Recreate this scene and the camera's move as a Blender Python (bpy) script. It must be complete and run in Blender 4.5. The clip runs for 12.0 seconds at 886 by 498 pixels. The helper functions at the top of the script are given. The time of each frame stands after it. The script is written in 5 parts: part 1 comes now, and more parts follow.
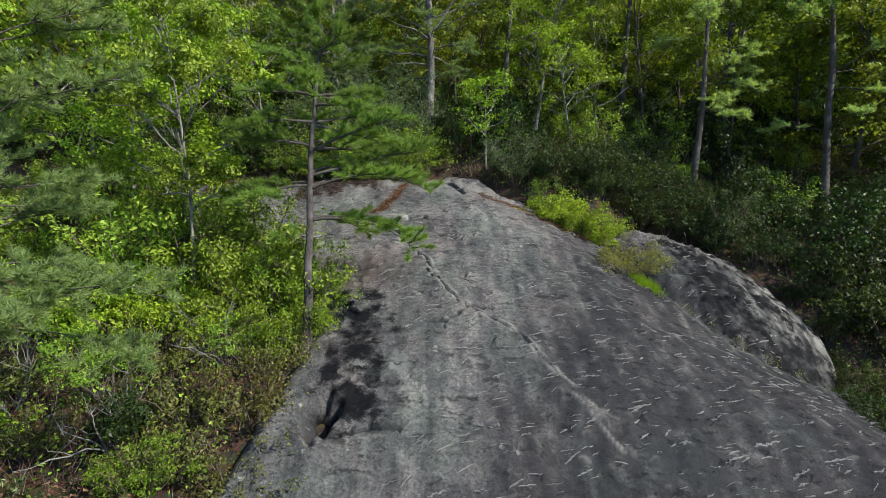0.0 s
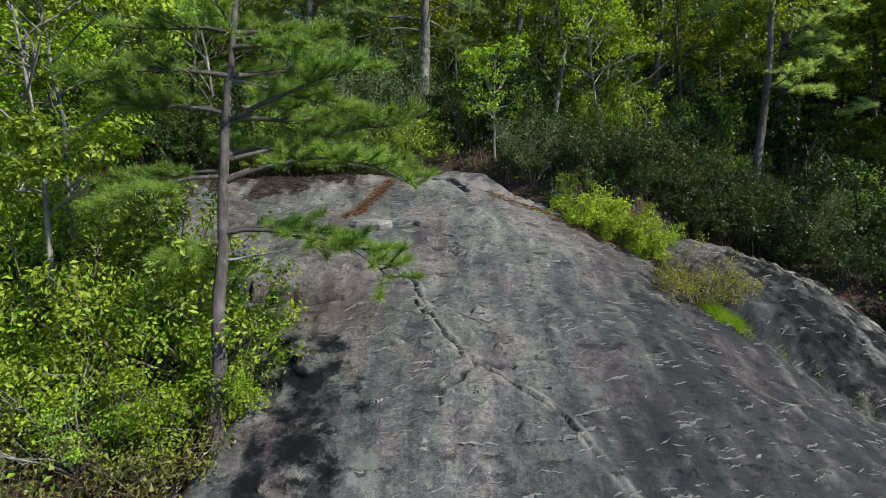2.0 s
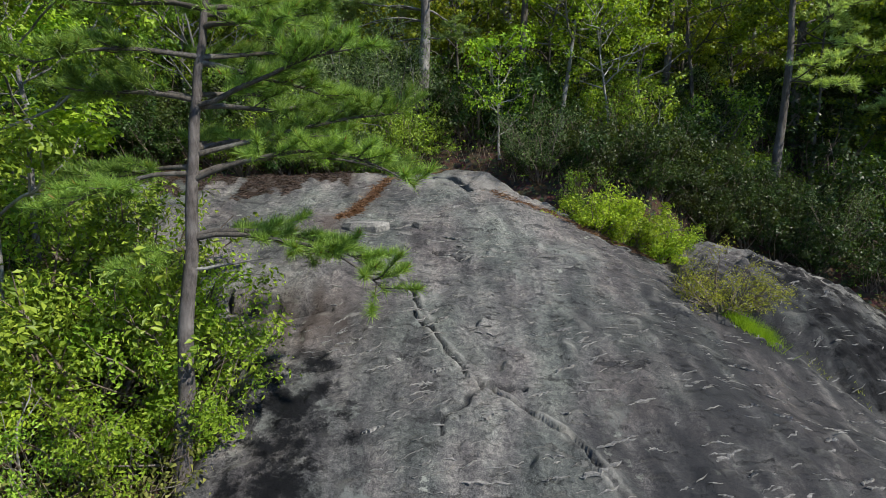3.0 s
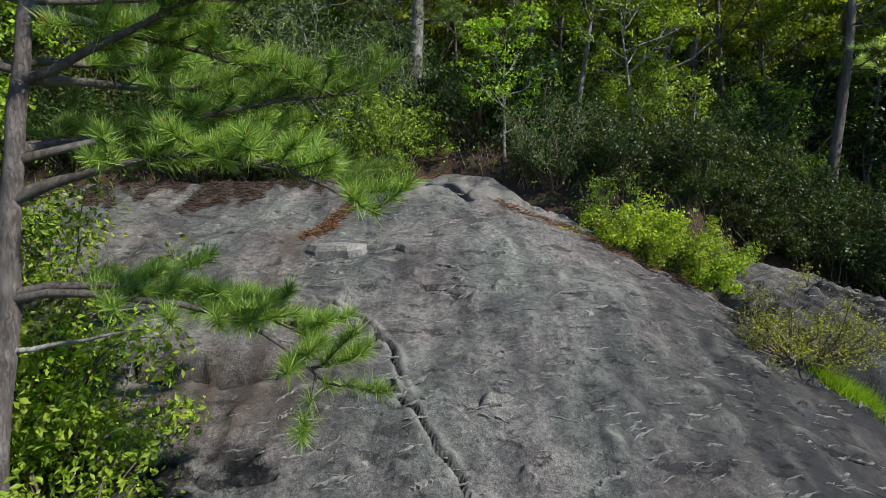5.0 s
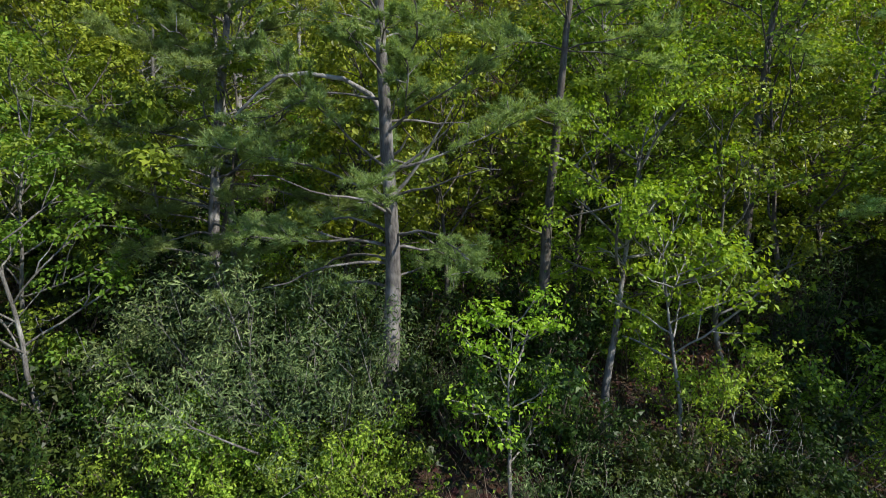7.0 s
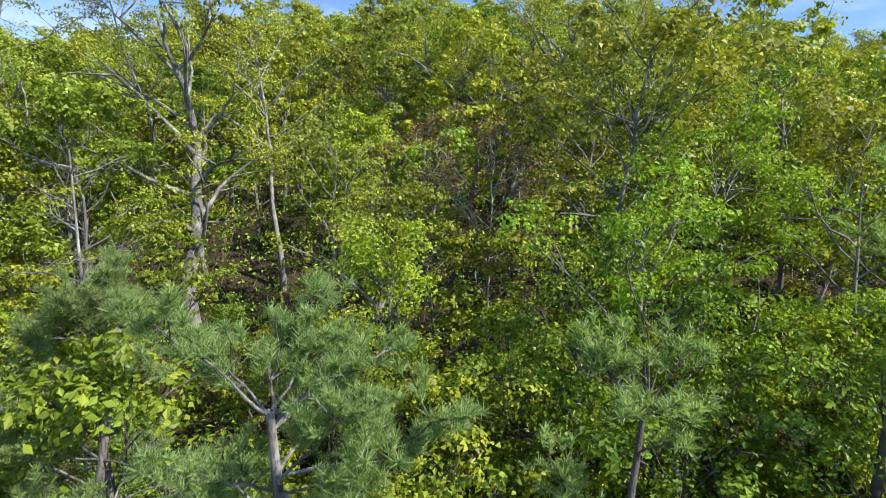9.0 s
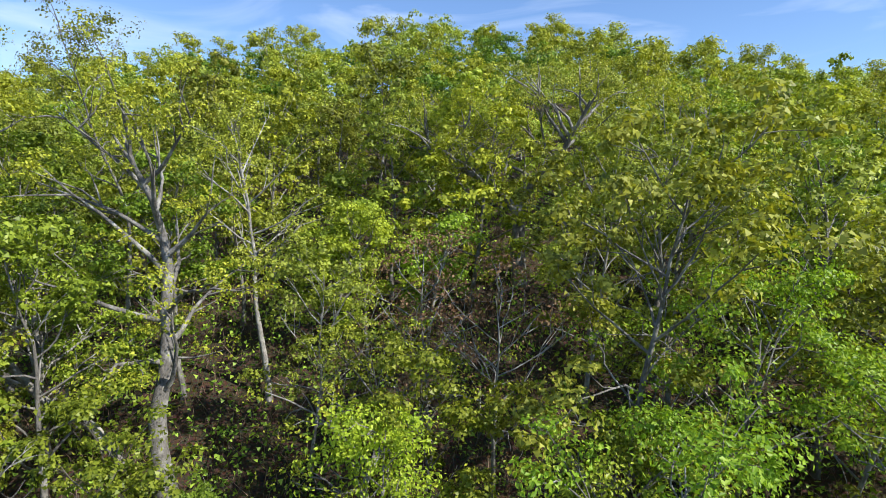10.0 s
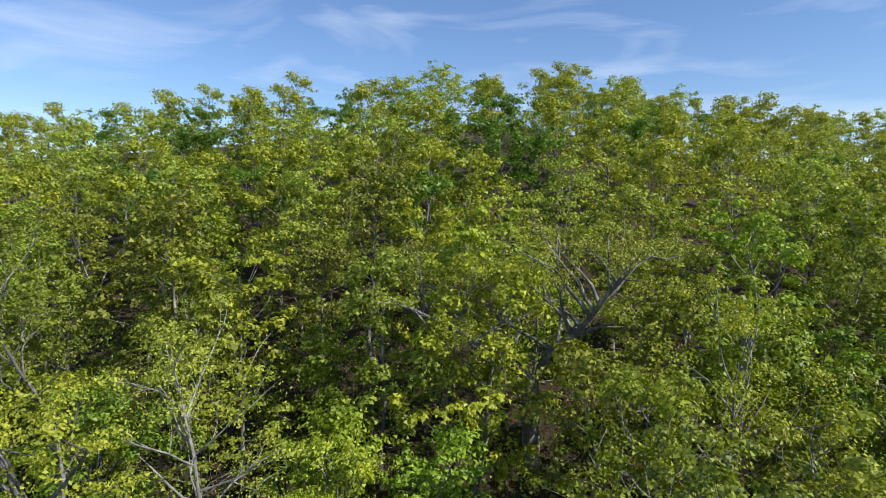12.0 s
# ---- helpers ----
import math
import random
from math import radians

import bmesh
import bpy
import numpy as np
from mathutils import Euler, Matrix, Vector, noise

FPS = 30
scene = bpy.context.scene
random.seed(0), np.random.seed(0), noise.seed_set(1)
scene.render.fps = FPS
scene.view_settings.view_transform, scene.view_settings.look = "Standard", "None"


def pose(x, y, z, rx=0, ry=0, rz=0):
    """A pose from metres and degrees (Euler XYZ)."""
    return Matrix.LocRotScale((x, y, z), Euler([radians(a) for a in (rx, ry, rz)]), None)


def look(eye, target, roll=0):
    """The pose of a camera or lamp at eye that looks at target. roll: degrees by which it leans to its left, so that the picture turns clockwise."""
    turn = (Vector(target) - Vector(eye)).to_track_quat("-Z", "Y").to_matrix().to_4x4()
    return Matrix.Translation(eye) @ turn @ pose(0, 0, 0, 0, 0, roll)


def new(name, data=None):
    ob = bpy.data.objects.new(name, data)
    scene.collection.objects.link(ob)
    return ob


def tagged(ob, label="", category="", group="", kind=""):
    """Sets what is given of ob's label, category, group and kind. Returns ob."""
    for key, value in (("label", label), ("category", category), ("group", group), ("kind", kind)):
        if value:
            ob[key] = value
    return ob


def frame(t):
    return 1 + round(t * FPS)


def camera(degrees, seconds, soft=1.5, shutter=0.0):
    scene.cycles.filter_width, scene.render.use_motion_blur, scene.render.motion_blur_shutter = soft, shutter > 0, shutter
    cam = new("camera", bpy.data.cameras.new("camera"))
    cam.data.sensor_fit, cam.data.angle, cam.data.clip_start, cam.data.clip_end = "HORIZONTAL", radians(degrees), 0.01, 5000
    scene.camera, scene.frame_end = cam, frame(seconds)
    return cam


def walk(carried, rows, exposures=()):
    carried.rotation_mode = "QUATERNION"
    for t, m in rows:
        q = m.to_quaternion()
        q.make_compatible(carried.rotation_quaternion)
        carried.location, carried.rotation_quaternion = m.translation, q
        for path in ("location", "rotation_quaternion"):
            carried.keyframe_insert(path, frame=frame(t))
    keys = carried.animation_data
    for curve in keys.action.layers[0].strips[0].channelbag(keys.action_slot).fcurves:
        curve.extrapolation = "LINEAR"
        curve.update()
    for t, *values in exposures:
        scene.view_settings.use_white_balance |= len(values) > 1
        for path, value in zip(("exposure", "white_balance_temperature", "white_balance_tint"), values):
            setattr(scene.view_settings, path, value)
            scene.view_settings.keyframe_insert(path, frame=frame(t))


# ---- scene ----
# ---------------- camera ----------------
cam = camera(75.0, 12.0, soft=0.6, shutter=0.08)
PATH = (
    (0.0, pose(-0.009, 0.050, -0.032, 83.99, 0.00, 0.00)),
    (0.5, pose(0.015, 1.056, -0.044, 84.00, -0.01, 0.01)),
    (1.0, pose(0.060, 2.287, -0.052, 84.02, -0.02, -0.01)),
    (1.5, pose(0.102, 3.539, -0.043, 84.03, -0.01, -0.01)),
    (2.0, pose(0.059, 4.334, -0.116, 83.99, 0.01, -0.01)),
    (2.5, pose(0.032, 4.840, -0.126, 83.98, 0.01, 0.00)),
    (3.0, pose(0.038, 5.260, -0.134, 83.98, 0.01, 0.01)),
    (3.2, pose(0.044, 5.439, -0.125, 84.00, 0.00, 0.00)),
    (4.8, pose(0.134, 7.396, -0.091, 84.00, 0.00, 0.00)),
    (5.0, pose(0.141, 7.714, 0.039, 84.00, 0.00, 0.00)),
    (5.5, pose(0.155, 8.732, 1.123, 84.00, 0.00, -0.01)),
    (6.0, pose(0.254, 9.786, 2.637, 84.00, 0.00, -0.00)),
    (6.5, pose(0.338, 10.810, 4.004, 84.00, 0.00, 0.00)),
    (7.0, pose(0.421, 11.808, 5.750, 84.00, -0.00, -0.00)),
    (7.5, pose(0.525, 12.872, 7.639, 84.00, -0.00, 0.00)),
    (7.7, pose(0.551, 13.358, 8.423, 84.00, -0.00, -0.00)),
    (9.3, pose(0.701, 17.431, 14.466, 83.98, 0.01, 0.01)),
    (9.5, pose(0.690, 18.004, 15.326, 83.98, 0.01, 0.00)),
    (10.0, pose(0.664, 19.449, 17.424, 84.01, -0.01, -0.00)),
    (10.5, pose(0.618, 20.894, 19.458, 84.02, -0.01, -0.00)),
    (11.0, pose(0.609, 22.309, 21.443, 84.02, -0.00, -0.01)),
    (11.5, pose(0.654, 23.757, 23.404, 84.01, -0.00, 0.00)),
    (12.0, pose(0.712, 25.359, 25.331, 83.99, 0.01, -0.00)),
)
walk(cam, PATH, ((0.0, 0.3), (5.0, 0.24), (5.6, 0.02), (6.0, -0.02), (6.5, 0.12), (7.0, 0.25), (7.7, 0.45), (9.3, 0.72), (10.5, 0.43), (12.0, 0.18)))

# ---------------- light ----------------
SUN_EL, SUN_AZ = 40.0, 116.0    # height of the sun; its bearing, clockwise from the way the camera looks
world = bpy.data.worlds.new("world")
scene.world = world
world.use_nodes = True
wt = world.node_tree
bg = wt.nodes["Background"]
sky = wt.nodes.new("ShaderNodeTexSky")
sky.sky_type = "NISHITA"
sky.sun_disc = False
sky.sun_elevation = radians(SUN_EL)
sky.sun_rotation = radians(SUN_AZ)
sky.air_density, sky.dust_density, sky.ozone_density = 1.0, 0.0, 4.0
# thin cirrus, a layer of the sky itself
tc = wt.nodes.new("ShaderNodeTexCoord")
mp = wt.nodes.new("ShaderNodeMapping")
mp.inputs["Rotation"].default_value = (0.0, 0.0, 0.5)
mp.inputs["Scale"].default_value = (2.2, 2.2, 9.0)
cn = wt.nodes.new("ShaderNodeTexNoise")
cn.inputs["Scale"].default_value, cn.inputs["Detail"].default_value, cn.inputs["Distortion"].default_value = 1.6, 6.0, 0.8
cr = wt.nodes.new("ShaderNodeValToRGB")
cr.color_ramp.elements[0].position, cr.color_ramp.elements[1].position = 0.50, 0.85
cm = wt.nodes.new("ShaderNodeMixRGB")
cm.inputs["Color2"].default_value = (9.0, 9.8, 11.5, 1)
cs = wt.nodes.new("ShaderNodeMath")
cs.operation = "MULTIPLY"
cs.inputs[1].default_value = 0.5
wt.links.new(tc.outputs["Generated"], mp.inputs["Vector"])
wt.links.new(mp.outputs["Vector"], cn.inputs["Vector"])
wt.links.new(cn.outputs["Fac"], cr.inputs["Fac"])
wt.links.new(cr.outputs["Color"], cs.inputs[0])
wt.links.new(cs.outputs[0], cm.inputs["Fac"])
tint = wt.nodes.new("ShaderNodeMixRGB")
tint.blend_type = "MULTIPLY"
tint.inputs["Fac"].default_value = 1.0
tint.inputs["Color2"].default_value = (1.12, 1.2, 1.38, 1)
wt.links.new(sky.outputs["Color"], tint.inputs["Color1"])
wt.links.new(tint.outputs["Color"], cm.inputs["Color1"])
wt.links.new(cm.outputs["Color"], bg.inputs["Color"])
bg.inputs["Strength"].default_value = 0.095
sun = new("sun", bpy.data.lights.new("sun", "SUN"))
sun.data.energy, sun.data.angle, sun.data.color = 5.0, radians(0.6), (1.0, 0.95, 0.84)
az, el = radians(SUN_AZ), radians(SUN_EL)
SUN_WAY = Vector((math.sin(az) * math.cos(el), math.cos(az) * math.cos(el), math.sin(el)))
sun.matrix_world = look(SUN_WAY * 60, (0, 0, 0))


# ---------------- materials ----------------
def material(name):
    m = bpy.data.materials.new(name)
    m.use_nodes = True
    t = m.node_tree
    return m, t, t.nodes["Principled BSDF"]


def node(t, kind, **values):
    n = t.nodes.new(kind)
    for key, value in values.items():
        n.inputs[key.replace("_", " ")].default_value = value
    return n


def ramp(t, source, stops):
    r = t.nodes.new("ShaderNodeValToRGB")
    while len(r.color_ramp.elements) < len(stops):
        r.color_ramp.elements.new(0.5)
    for e, (p, c) in zip(r.color_ramp.elements, stops):
        e.position, e.color = p, (*c, 1)
    t.links.new(source, r.inputs["Fac"])
    return r.outputs["Color"]


def mix(t, fac, a, b, how="MIX"):
    n = t.nodes.new("ShaderNodeMixRGB")
    n.blend_type = how
    for key, value in (("Fac", fac), ("Color1", a), ("Color2", b)):
        if hasattr(value, "links"):
            t.links.new(value, n.inputs[key])
        else:
            n.inputs[key].default_value = value if key == "Fac" else (*value, 1)
    return n.outputs["Color"]


def leaf_material(name, dark, mid, light, through_light=0.4, rough=0.5, vary=0.06, value=(0.72, 1.25)):
    """Leaves: each leaf its own tone, each plant its own hue; part of the light goes through."""
    m, t, b = material(name)
    g = t.nodes.new("ShaderNodeNewGeometry")
    col = ramp(t, g.outputs["Random Per Island"], ((0.0, dark), (0.45, mid), (1.0, light)))
    info = t.nodes.new("ShaderNodeObjectInfo")
    hue = t.nodes.new("ShaderNodeHueSaturation")
    for out, low, high, key in ((info.outputs["Random"], 0.5 - vary * 0.75, 0.5 + vary * 0.25, "Hue"),):
        mr = node(t, "ShaderNodeMapRange", To_Min=low, To_Max=high)
        t.links.new(out, mr.inputs["Value"])
        t.links.new(mr.outputs["Result"], hue.inputs[key])
    wn = t.nodes.new("ShaderNodeTexWhiteNoise")
    wn.noise_dimensions = "1D"
    t.links.new(info.outputs["Random"], wn.inputs["W"])
    mv = node(t, "ShaderNodeMapRange", To_Min=value[0], To_Max=value[1])
    t.links.new(wn.outputs["Value"], mv.inputs["Value"])
    t.links.new(mv.outputs["Result"], hue.inputs["Value"])
    t.links.new(col, hue.inputs["Color"])
    t.links.new(hue.outputs["Color"], b.inputs["Base Color"])
    b.inputs["Roughness"].default_value = rough
    b.inputs["Specular IOR Level"].default_value = 0.30
    tr = t.nodes.new("ShaderNodeBsdfTranslucent")
    warm = mix(t, 1.0, hue.outputs["Color"], (1.35, 1.3, 0.55), "MULTIPLY")
    t.links.new(warm, tr.inputs["Color"])
    mx = node(t, "ShaderNodeMixShader", Fac=through_light)
    t.links.new(b.outputs["BSDF"], mx.inputs[1])
    t.links.new(tr.outputs["BSDF"], mx.inputs[2])
    t.links.new(mx.outputs["Shader"], t.nodes["Material Output"].inputs["Surface"])
    return m


def bark_material(name, dark, light, scale=9.0, patch=(0.5, 0.5, 0.48), amount=0.3):
    m, t, b = material(name)
    co = t.nodes.new("ShaderNodeTexCoord")
    mpn = t.nodes.new("ShaderNodeMapping")
    mpn.inputs["Scale"].default_value = (1, 1, 0.22)
    t.links.new(co.outputs["Object"], mpn.inputs["Vector"])
    n1 = node(t, "ShaderNodeTexNoise", Scale=scale * 2.2, Detail=6.0, Roughness=0.7)
    t.links.new(mpn.outputs["Vector"], n1.inputs["Vector"])
    vo = node(t, "ShaderNodeTexVoronoi", Scale=scale * 2.6)
    vo.feature = "DISTANCE_TO_EDGE"
    t.links.new(mix(t, 0.12, mpn.outputs["Vector"], n1.outputs["Color"], "ADD"), vo.inputs["Vector"])
    n2 = node(t, "ShaderNodeTexNoise", Scale=2.2, Detail=3.0)
    t.links.new(co.outputs["Object"], n2.inputs["Vector"])
    base = ramp(t, n1.outputs["Fac"], ((0.28, dark), (0.72, light)))
    plate = ramp(t, vo.outputs["Distance"], ((0.0, (0.45, 0.42, 0.40)), (0.10, (1, 1, 1))))
    base = mix(t, 0.38, base, plate, "MULTIPLY")
    fac = ramp(t, n2.outputs["Fac"], ((0.5, (0, 0, 0)), (0.68, (amount, amount, amount))))
    base = mix(t, fac, base, patch)
    t.links.new(base, b.inputs["Base Color"])
    b.inputs["Roughness"].default_value = 0.9
    bump = node(t, "ShaderNodeBump", Strength=0.7, Distance=0.02)
    t.links.new(plate, bump.inputs["Height"])
    t.links.new(bump.outputs["Normal"], b.inputs["Normal"])
    return m


def rock_material():
    m, t, b = material("granite")
    co = t.nodes.new("ShaderNodeTexCoord")

    def noise_at(scale, detail, rough, stretch=None, turn=0.0, distort=0.0, source=None):
        n = node(t, "ShaderNodeTexNoise", Scale=scale, Detail=detail, Roughness=rough, Distortion=distort)
        vector = source or co.outputs["Object"]
        if stretch:
            mpn = t.nodes.new("ShaderNodeMapping")
            mpn.inputs["Rotation"].default_value = (0, 0, turn)
            mpn.inputs["Scale"].default_value = stretch
            t.links.new(vector, mpn.inputs["Vector"])
            vector = mpn.outputs["Vector"]
        t.links.new(vector, n.inputs["Vector"])
        return n
    big = noise_at(0.55, 5.0, 0.6)
    hue = noise_at(0.8, 3.0, 0.55, (1.0, 0.45, 1.0), 0.2)
    streak = noise_at(1.3, 5.0, 0.6, (1.9, 0.16, 0.5), 0.10, 0.4)       # weathering that runs down the slope
    blotch = noise_at(3.4, 5.0, 0.68, None, 0, 0.5)
    grit = noise_at(17.0, 6.0, 0.72)
    speck = noise_at(75.0, 3.0, 0.7)
    base = ramp(t, big.outputs["Fac"], ((0.36, (0.080, 0.080, 0.081)), (0.5, (0.118, 0.115, 0.114)), (0.64, (0.165, 0.160, 0.154))))
    tone = ramp(t, hue.outputs["Fac"], ((0.38, (0.92, 1.01, 0.97)), (0.5, (0.99, 1.0, 1.0)), (0.62, (1.05, 0.99, 0.99))))
    base = mix(t, 1.0, base, tone, "MULTIPLY")
    sc = ramp(t, streak.outputs["Fac"], ((0.38, (0.60, 0.60, 0.63)), (0.5, (1, 1, 1)), (0.62, (1.32, 1.29, 1.26))))
    base = mix(t, 0.75, base, sc, "MULTIPLY")
    bc = ramp(t, blotch.outputs["Fac"], ((0.36, (0.56, 0.57, 0.58)), (0.5, (1, 1, 1)), (0.64, (1.34, 1.32, 1.28))))
    base = mix(t, 0.7, base, bc, "MULTIPLY")
    gc = ramp(t, grit.outputs["Fac"], ((0.36, (0.50, 0.50, 0.52)), (0.5, (1, 1, 1)), (0.64, (1.5, 1.48, 1.42))))
    base = mix(t, 0.95, base, gc, "MULTIPLY")
    sp = ramp(t, speck.outputs["Fac"], ((0.40, (0.55, 0.55, 0.55)), (0.5, (1.0, 1.0, 1.0)), (0.60, (1.45, 1.45, 1.4))))
    base = mix(t, 0.9, base, sp, "MULTIPLY")
    # pale lichen in ragged patches and small spots
    wob = mix(t, 0.25, co.outputs["Object"], grit.outputs["Color"], "ADD")
    patch = noise_at(1.5, 7.0, 0.72, (1.0, 0.55, 1.0), 0.3, 0.6, wob)
    pf = ramp(t, patch.outputs["Fac"], ((0.585, (0, 0, 0)), (0.66, (0.55, 0.55, 0.55))))
    base = mix(t, pf, base, (0.21, 0.225, 0.205))
    vo = node(t, "ShaderNodeTexVoronoi", Scale=3.4)
    t.links.new(wob, vo.inputs["Vector"])
    fleck = ramp(t, vo.outputs["Distance"], ((0.10, (0.75, 0.75, 0.75)), (0.17, (0, 0, 0))))
    where = ramp(t, noise_at(0.8, 2.0, 0.5).outputs["Fac"], ((0.48, (0, 0, 0)), (0.60, (1, 1, 1))))
    base = mix(t, mix(t, 1.0, fleck, where, "MULTIPLY"), base, (0.36, 0.37, 0.32))
    # short scars where thin shells peel off across the slope
    scar = noise_at(2.1, 3.0, 0.55, (1.0, 3.6, 1.0), -0.32, 0.3, wob)
    sf = ramp(t, scar.outputs["Fac"], ((0.63, (0, 0, 0)), (0.68, (0.55, 0.55, 0.55))))
    base = mix(t, sf, base, (0.26, 0.25, 0.23))
    df = ramp(t, scar.outputs["Fac"], ((0.33, (0.75, 0.75, 0.75)), (0.37, (0, 0, 0))))
    base = mix(t, df, base, (0.045, 0.045, 0.047))
    # wet black marks, painted shade, rust, pale mineral and painted lit rim, by shape
    for key, colour, strength in (("stain_shade", (0.016, 0.017, 0.020), 0.9), ("rust", (0.075, 0.055, 0.044), 0.85), ("pale", (0.40, 0.39, 0.35), 0.75)):
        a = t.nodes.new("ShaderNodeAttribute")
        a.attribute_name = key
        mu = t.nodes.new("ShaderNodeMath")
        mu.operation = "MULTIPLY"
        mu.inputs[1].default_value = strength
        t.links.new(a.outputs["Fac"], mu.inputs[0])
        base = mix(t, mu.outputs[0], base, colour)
    # black film of water, algae and painted shade, ragged at its rims
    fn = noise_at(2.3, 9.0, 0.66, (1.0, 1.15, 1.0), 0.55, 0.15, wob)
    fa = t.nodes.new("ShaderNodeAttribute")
    fa.attribute_name = "film_shade"
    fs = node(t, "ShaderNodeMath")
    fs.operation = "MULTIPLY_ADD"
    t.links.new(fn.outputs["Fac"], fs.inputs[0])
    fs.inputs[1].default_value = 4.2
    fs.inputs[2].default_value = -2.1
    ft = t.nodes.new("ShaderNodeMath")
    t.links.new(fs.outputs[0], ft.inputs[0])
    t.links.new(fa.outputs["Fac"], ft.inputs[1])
    film_shade = ramp(t, ft.outputs[0], ((0.15, (0, 0, 0)), (0.36, (0.55, 0.55, 0.55)), (0.62, (0.97, 0.97, 0.97))))
    film_shade = mix(t, 1.0, film_shade, ramp(t, fa.outputs["Fac"], ((0.03, (0, 0, 0)), (0.22, (1, 1, 1)))), "MULTIPLY")
    base = mix(t, film_shade, base, (0.006, 0.0065, 0.008))
    t.links.new(base, b.inputs["Base Color"])
    rr = ramp(t, grit.outputs["Fac"], ((0.3, (0.6, 0.6, 0.6)), (0.7, (0.9, 0.9, 0.9))))
    t.links.new(mix(t, film_shade, rr, (0.6, 0.6, 0.6)), b.inputs["Roughness"])
    sl = ramp(t, film_shade, ((0.0, (0.14, 0.14, 0.14)), (1.0, (0.09, 0.09, 0.09))))
    t.links.new(sl, b.inputs["Specular IOR Level"])
    height = mix(t, 0.35, grit.outputs["Fac"], speck.outputs["Fac"])
    height = mix(t, 0.4, height, blotch.outputs["Fac"])
    height = mix(t, 0.5, height, sf, "ADD")
    height = mix(t, 0.5, height, df, "SUBTRACT")
    bump = node(t, "ShaderNodeBump", Strength=0.9, Distance=0.055)
    t.links.new(height, bump.inputs["Height"])
    t.links.new(bump.outputs["Normal"], b.inputs["Normal"])
    return m


def soil_material():
    m, t, b = material("leaf_litter_soil")
    co = t.nodes.new("ShaderNodeTexCoord")
    n1 = node(t, "ShaderNodeTexNoise", Scale=0.35, Detail=5.0)
    n2 = node(t, "ShaderNodeTexNoise", Scale=9.0, Detail=6.0, Roughness=0.75)
    vo = node(t, "ShaderNodeTexVoronoi", Scale=11.0)
    for n in (n1, n2, vo):
        t.links.new(co.outputs["Object"], n.inputs["Vector"])
    base = ramp(t, n1.outputs["Fac"], ((0.35, (0.028, 0.021, 0.013)), (0.65, (0.062, 0.043, 0.024))))
    var = ramp(t, n2.outputs["Fac"], ((0.3, (0.4, 0.4, 0.4)), (0.7, (1.5, 1.4, 1.25))))
    base = mix(t, 0.9, base, var, "MULTIPLY")
    base = mix(t, 0.5, base, mix(t, 1.0, vo.outputs["Color"], (0.10, 0.065, 0.03), "MULTIPLY"))
    t.links.new(base, b.inputs["Base Color"])
    b.inputs["Roughness"].default_value = 0.95
    bump = node(t, "ShaderNodeBump", Strength=1.0, Distance=0.08)
    t.links.new(n2.outputs["Fac"], bump.inputs["Height"])
    t.links.new(bump.outputs["Normal"], b.inputs["Normal"])
    return m


def pale_stone():
    m, t, b = material("peeling_granite")
    co = t.nodes.new("ShaderNodeTexCoord")
    n1 = node(t, "ShaderNodeTexNoise", Scale=30.0, Detail=5.0, Roughness=0.8)
    n2 = node(t, "ShaderNodeTexNoise", Scale=4.0, Detail=3.0)
    t.links.new(co.outputs["Object"], n1.inputs["Vector"])
    t.links.new(co.outputs["Object"], n2.inputs["Vector"])
    base = ramp(t, n1.outputs["Fac"], ((0.36, (0.12, 0.12, 0.12)), (0.5, (0.245, 0.238, 0.225)), (0.64, (0.38, 0.365, 0.335))))
    base = mix(t, 0.7, base, ramp(t, n2.outputs["Fac"], ((0.35, (0.6, 0.6, 0.6)), (0.65, (1.15, 1.13, 1.08)))), "MULTIPLY")
    t.links.new(base, b.inputs["Base Color"])
    b.inputs["Roughness"].default_value = 0.9
    bump = node(t, "ShaderNodeBump", Strength=0.8, Distance=0.02)
    t.links.new(n1.outputs["Fac"], bump.inputs["Height"])
    t.links.new(bump.outputs["Normal"], b.inputs["Normal"])
    return m


GRANITE, SOIL, PALE_STONE = rock_material(), soil_material(), pale_stone()
BARK_PINE = bark_material("pine_bark", (0.045, 0.038, 0.036), (0.15, 0.132, 0.124), 14.0, (0.27, 0.25, 0.24), 0.55)
BARK_GREY = bark_material("grey_bark", (0.075, 0.070, 0.066), (0.25, 0.235, 0.22), 11.0, (0.46, 0.45, 0.42), 0.75)
BARK_PATCHY = bark_material("patchy_pine_bark", (0.035, 0.032, 0.032), (0.24, 0.22, 0.205), 7.0, (0.48, 0.46, 0.44), 0.6)
BARK_DARK = bark_material("dark_bark", (0.045, 0.038, 0.032), (0.15, 0.13, 0.11), 9.0, (0.28, 0.27, 0.25), 0.4)
BARK_PALE = bark_material("pale_bark", (0.15, 0.14, 0.13), (0.38, 0.36, 0.335), 9.0, (0.52, 0.51, 0.48), 0.7)
TWIG = bark_material("twig_bark", (0.09, 0.065, 0.05), (0.24, 0.19, 0.15), 14.0, (0.38, 0.35, 0.31), 0.5)
NEEDLE = leaf_material("pine_needle", (0.075, 0.145, 0.03), (0.175, 0.30, 0.06), (0.32, 0.46, 0.10), 0.38, 0.42, 0.01)
NEEDLE_OLD = leaf_material("pine_needle_dull", (0.17, 0.265, 0.095), (0.305, 0.44, 0.155), (0.46, 0.60, 0.25), 0.45, 0.5, 0.02)
LEAF_SPRING = leaf_material("spring_leaf", (0.070, 0.150, 0.016), (0.190, 0.325, 0.034), (0.38, 0.54, 0.075), 0.36, 0.45, 0.03)
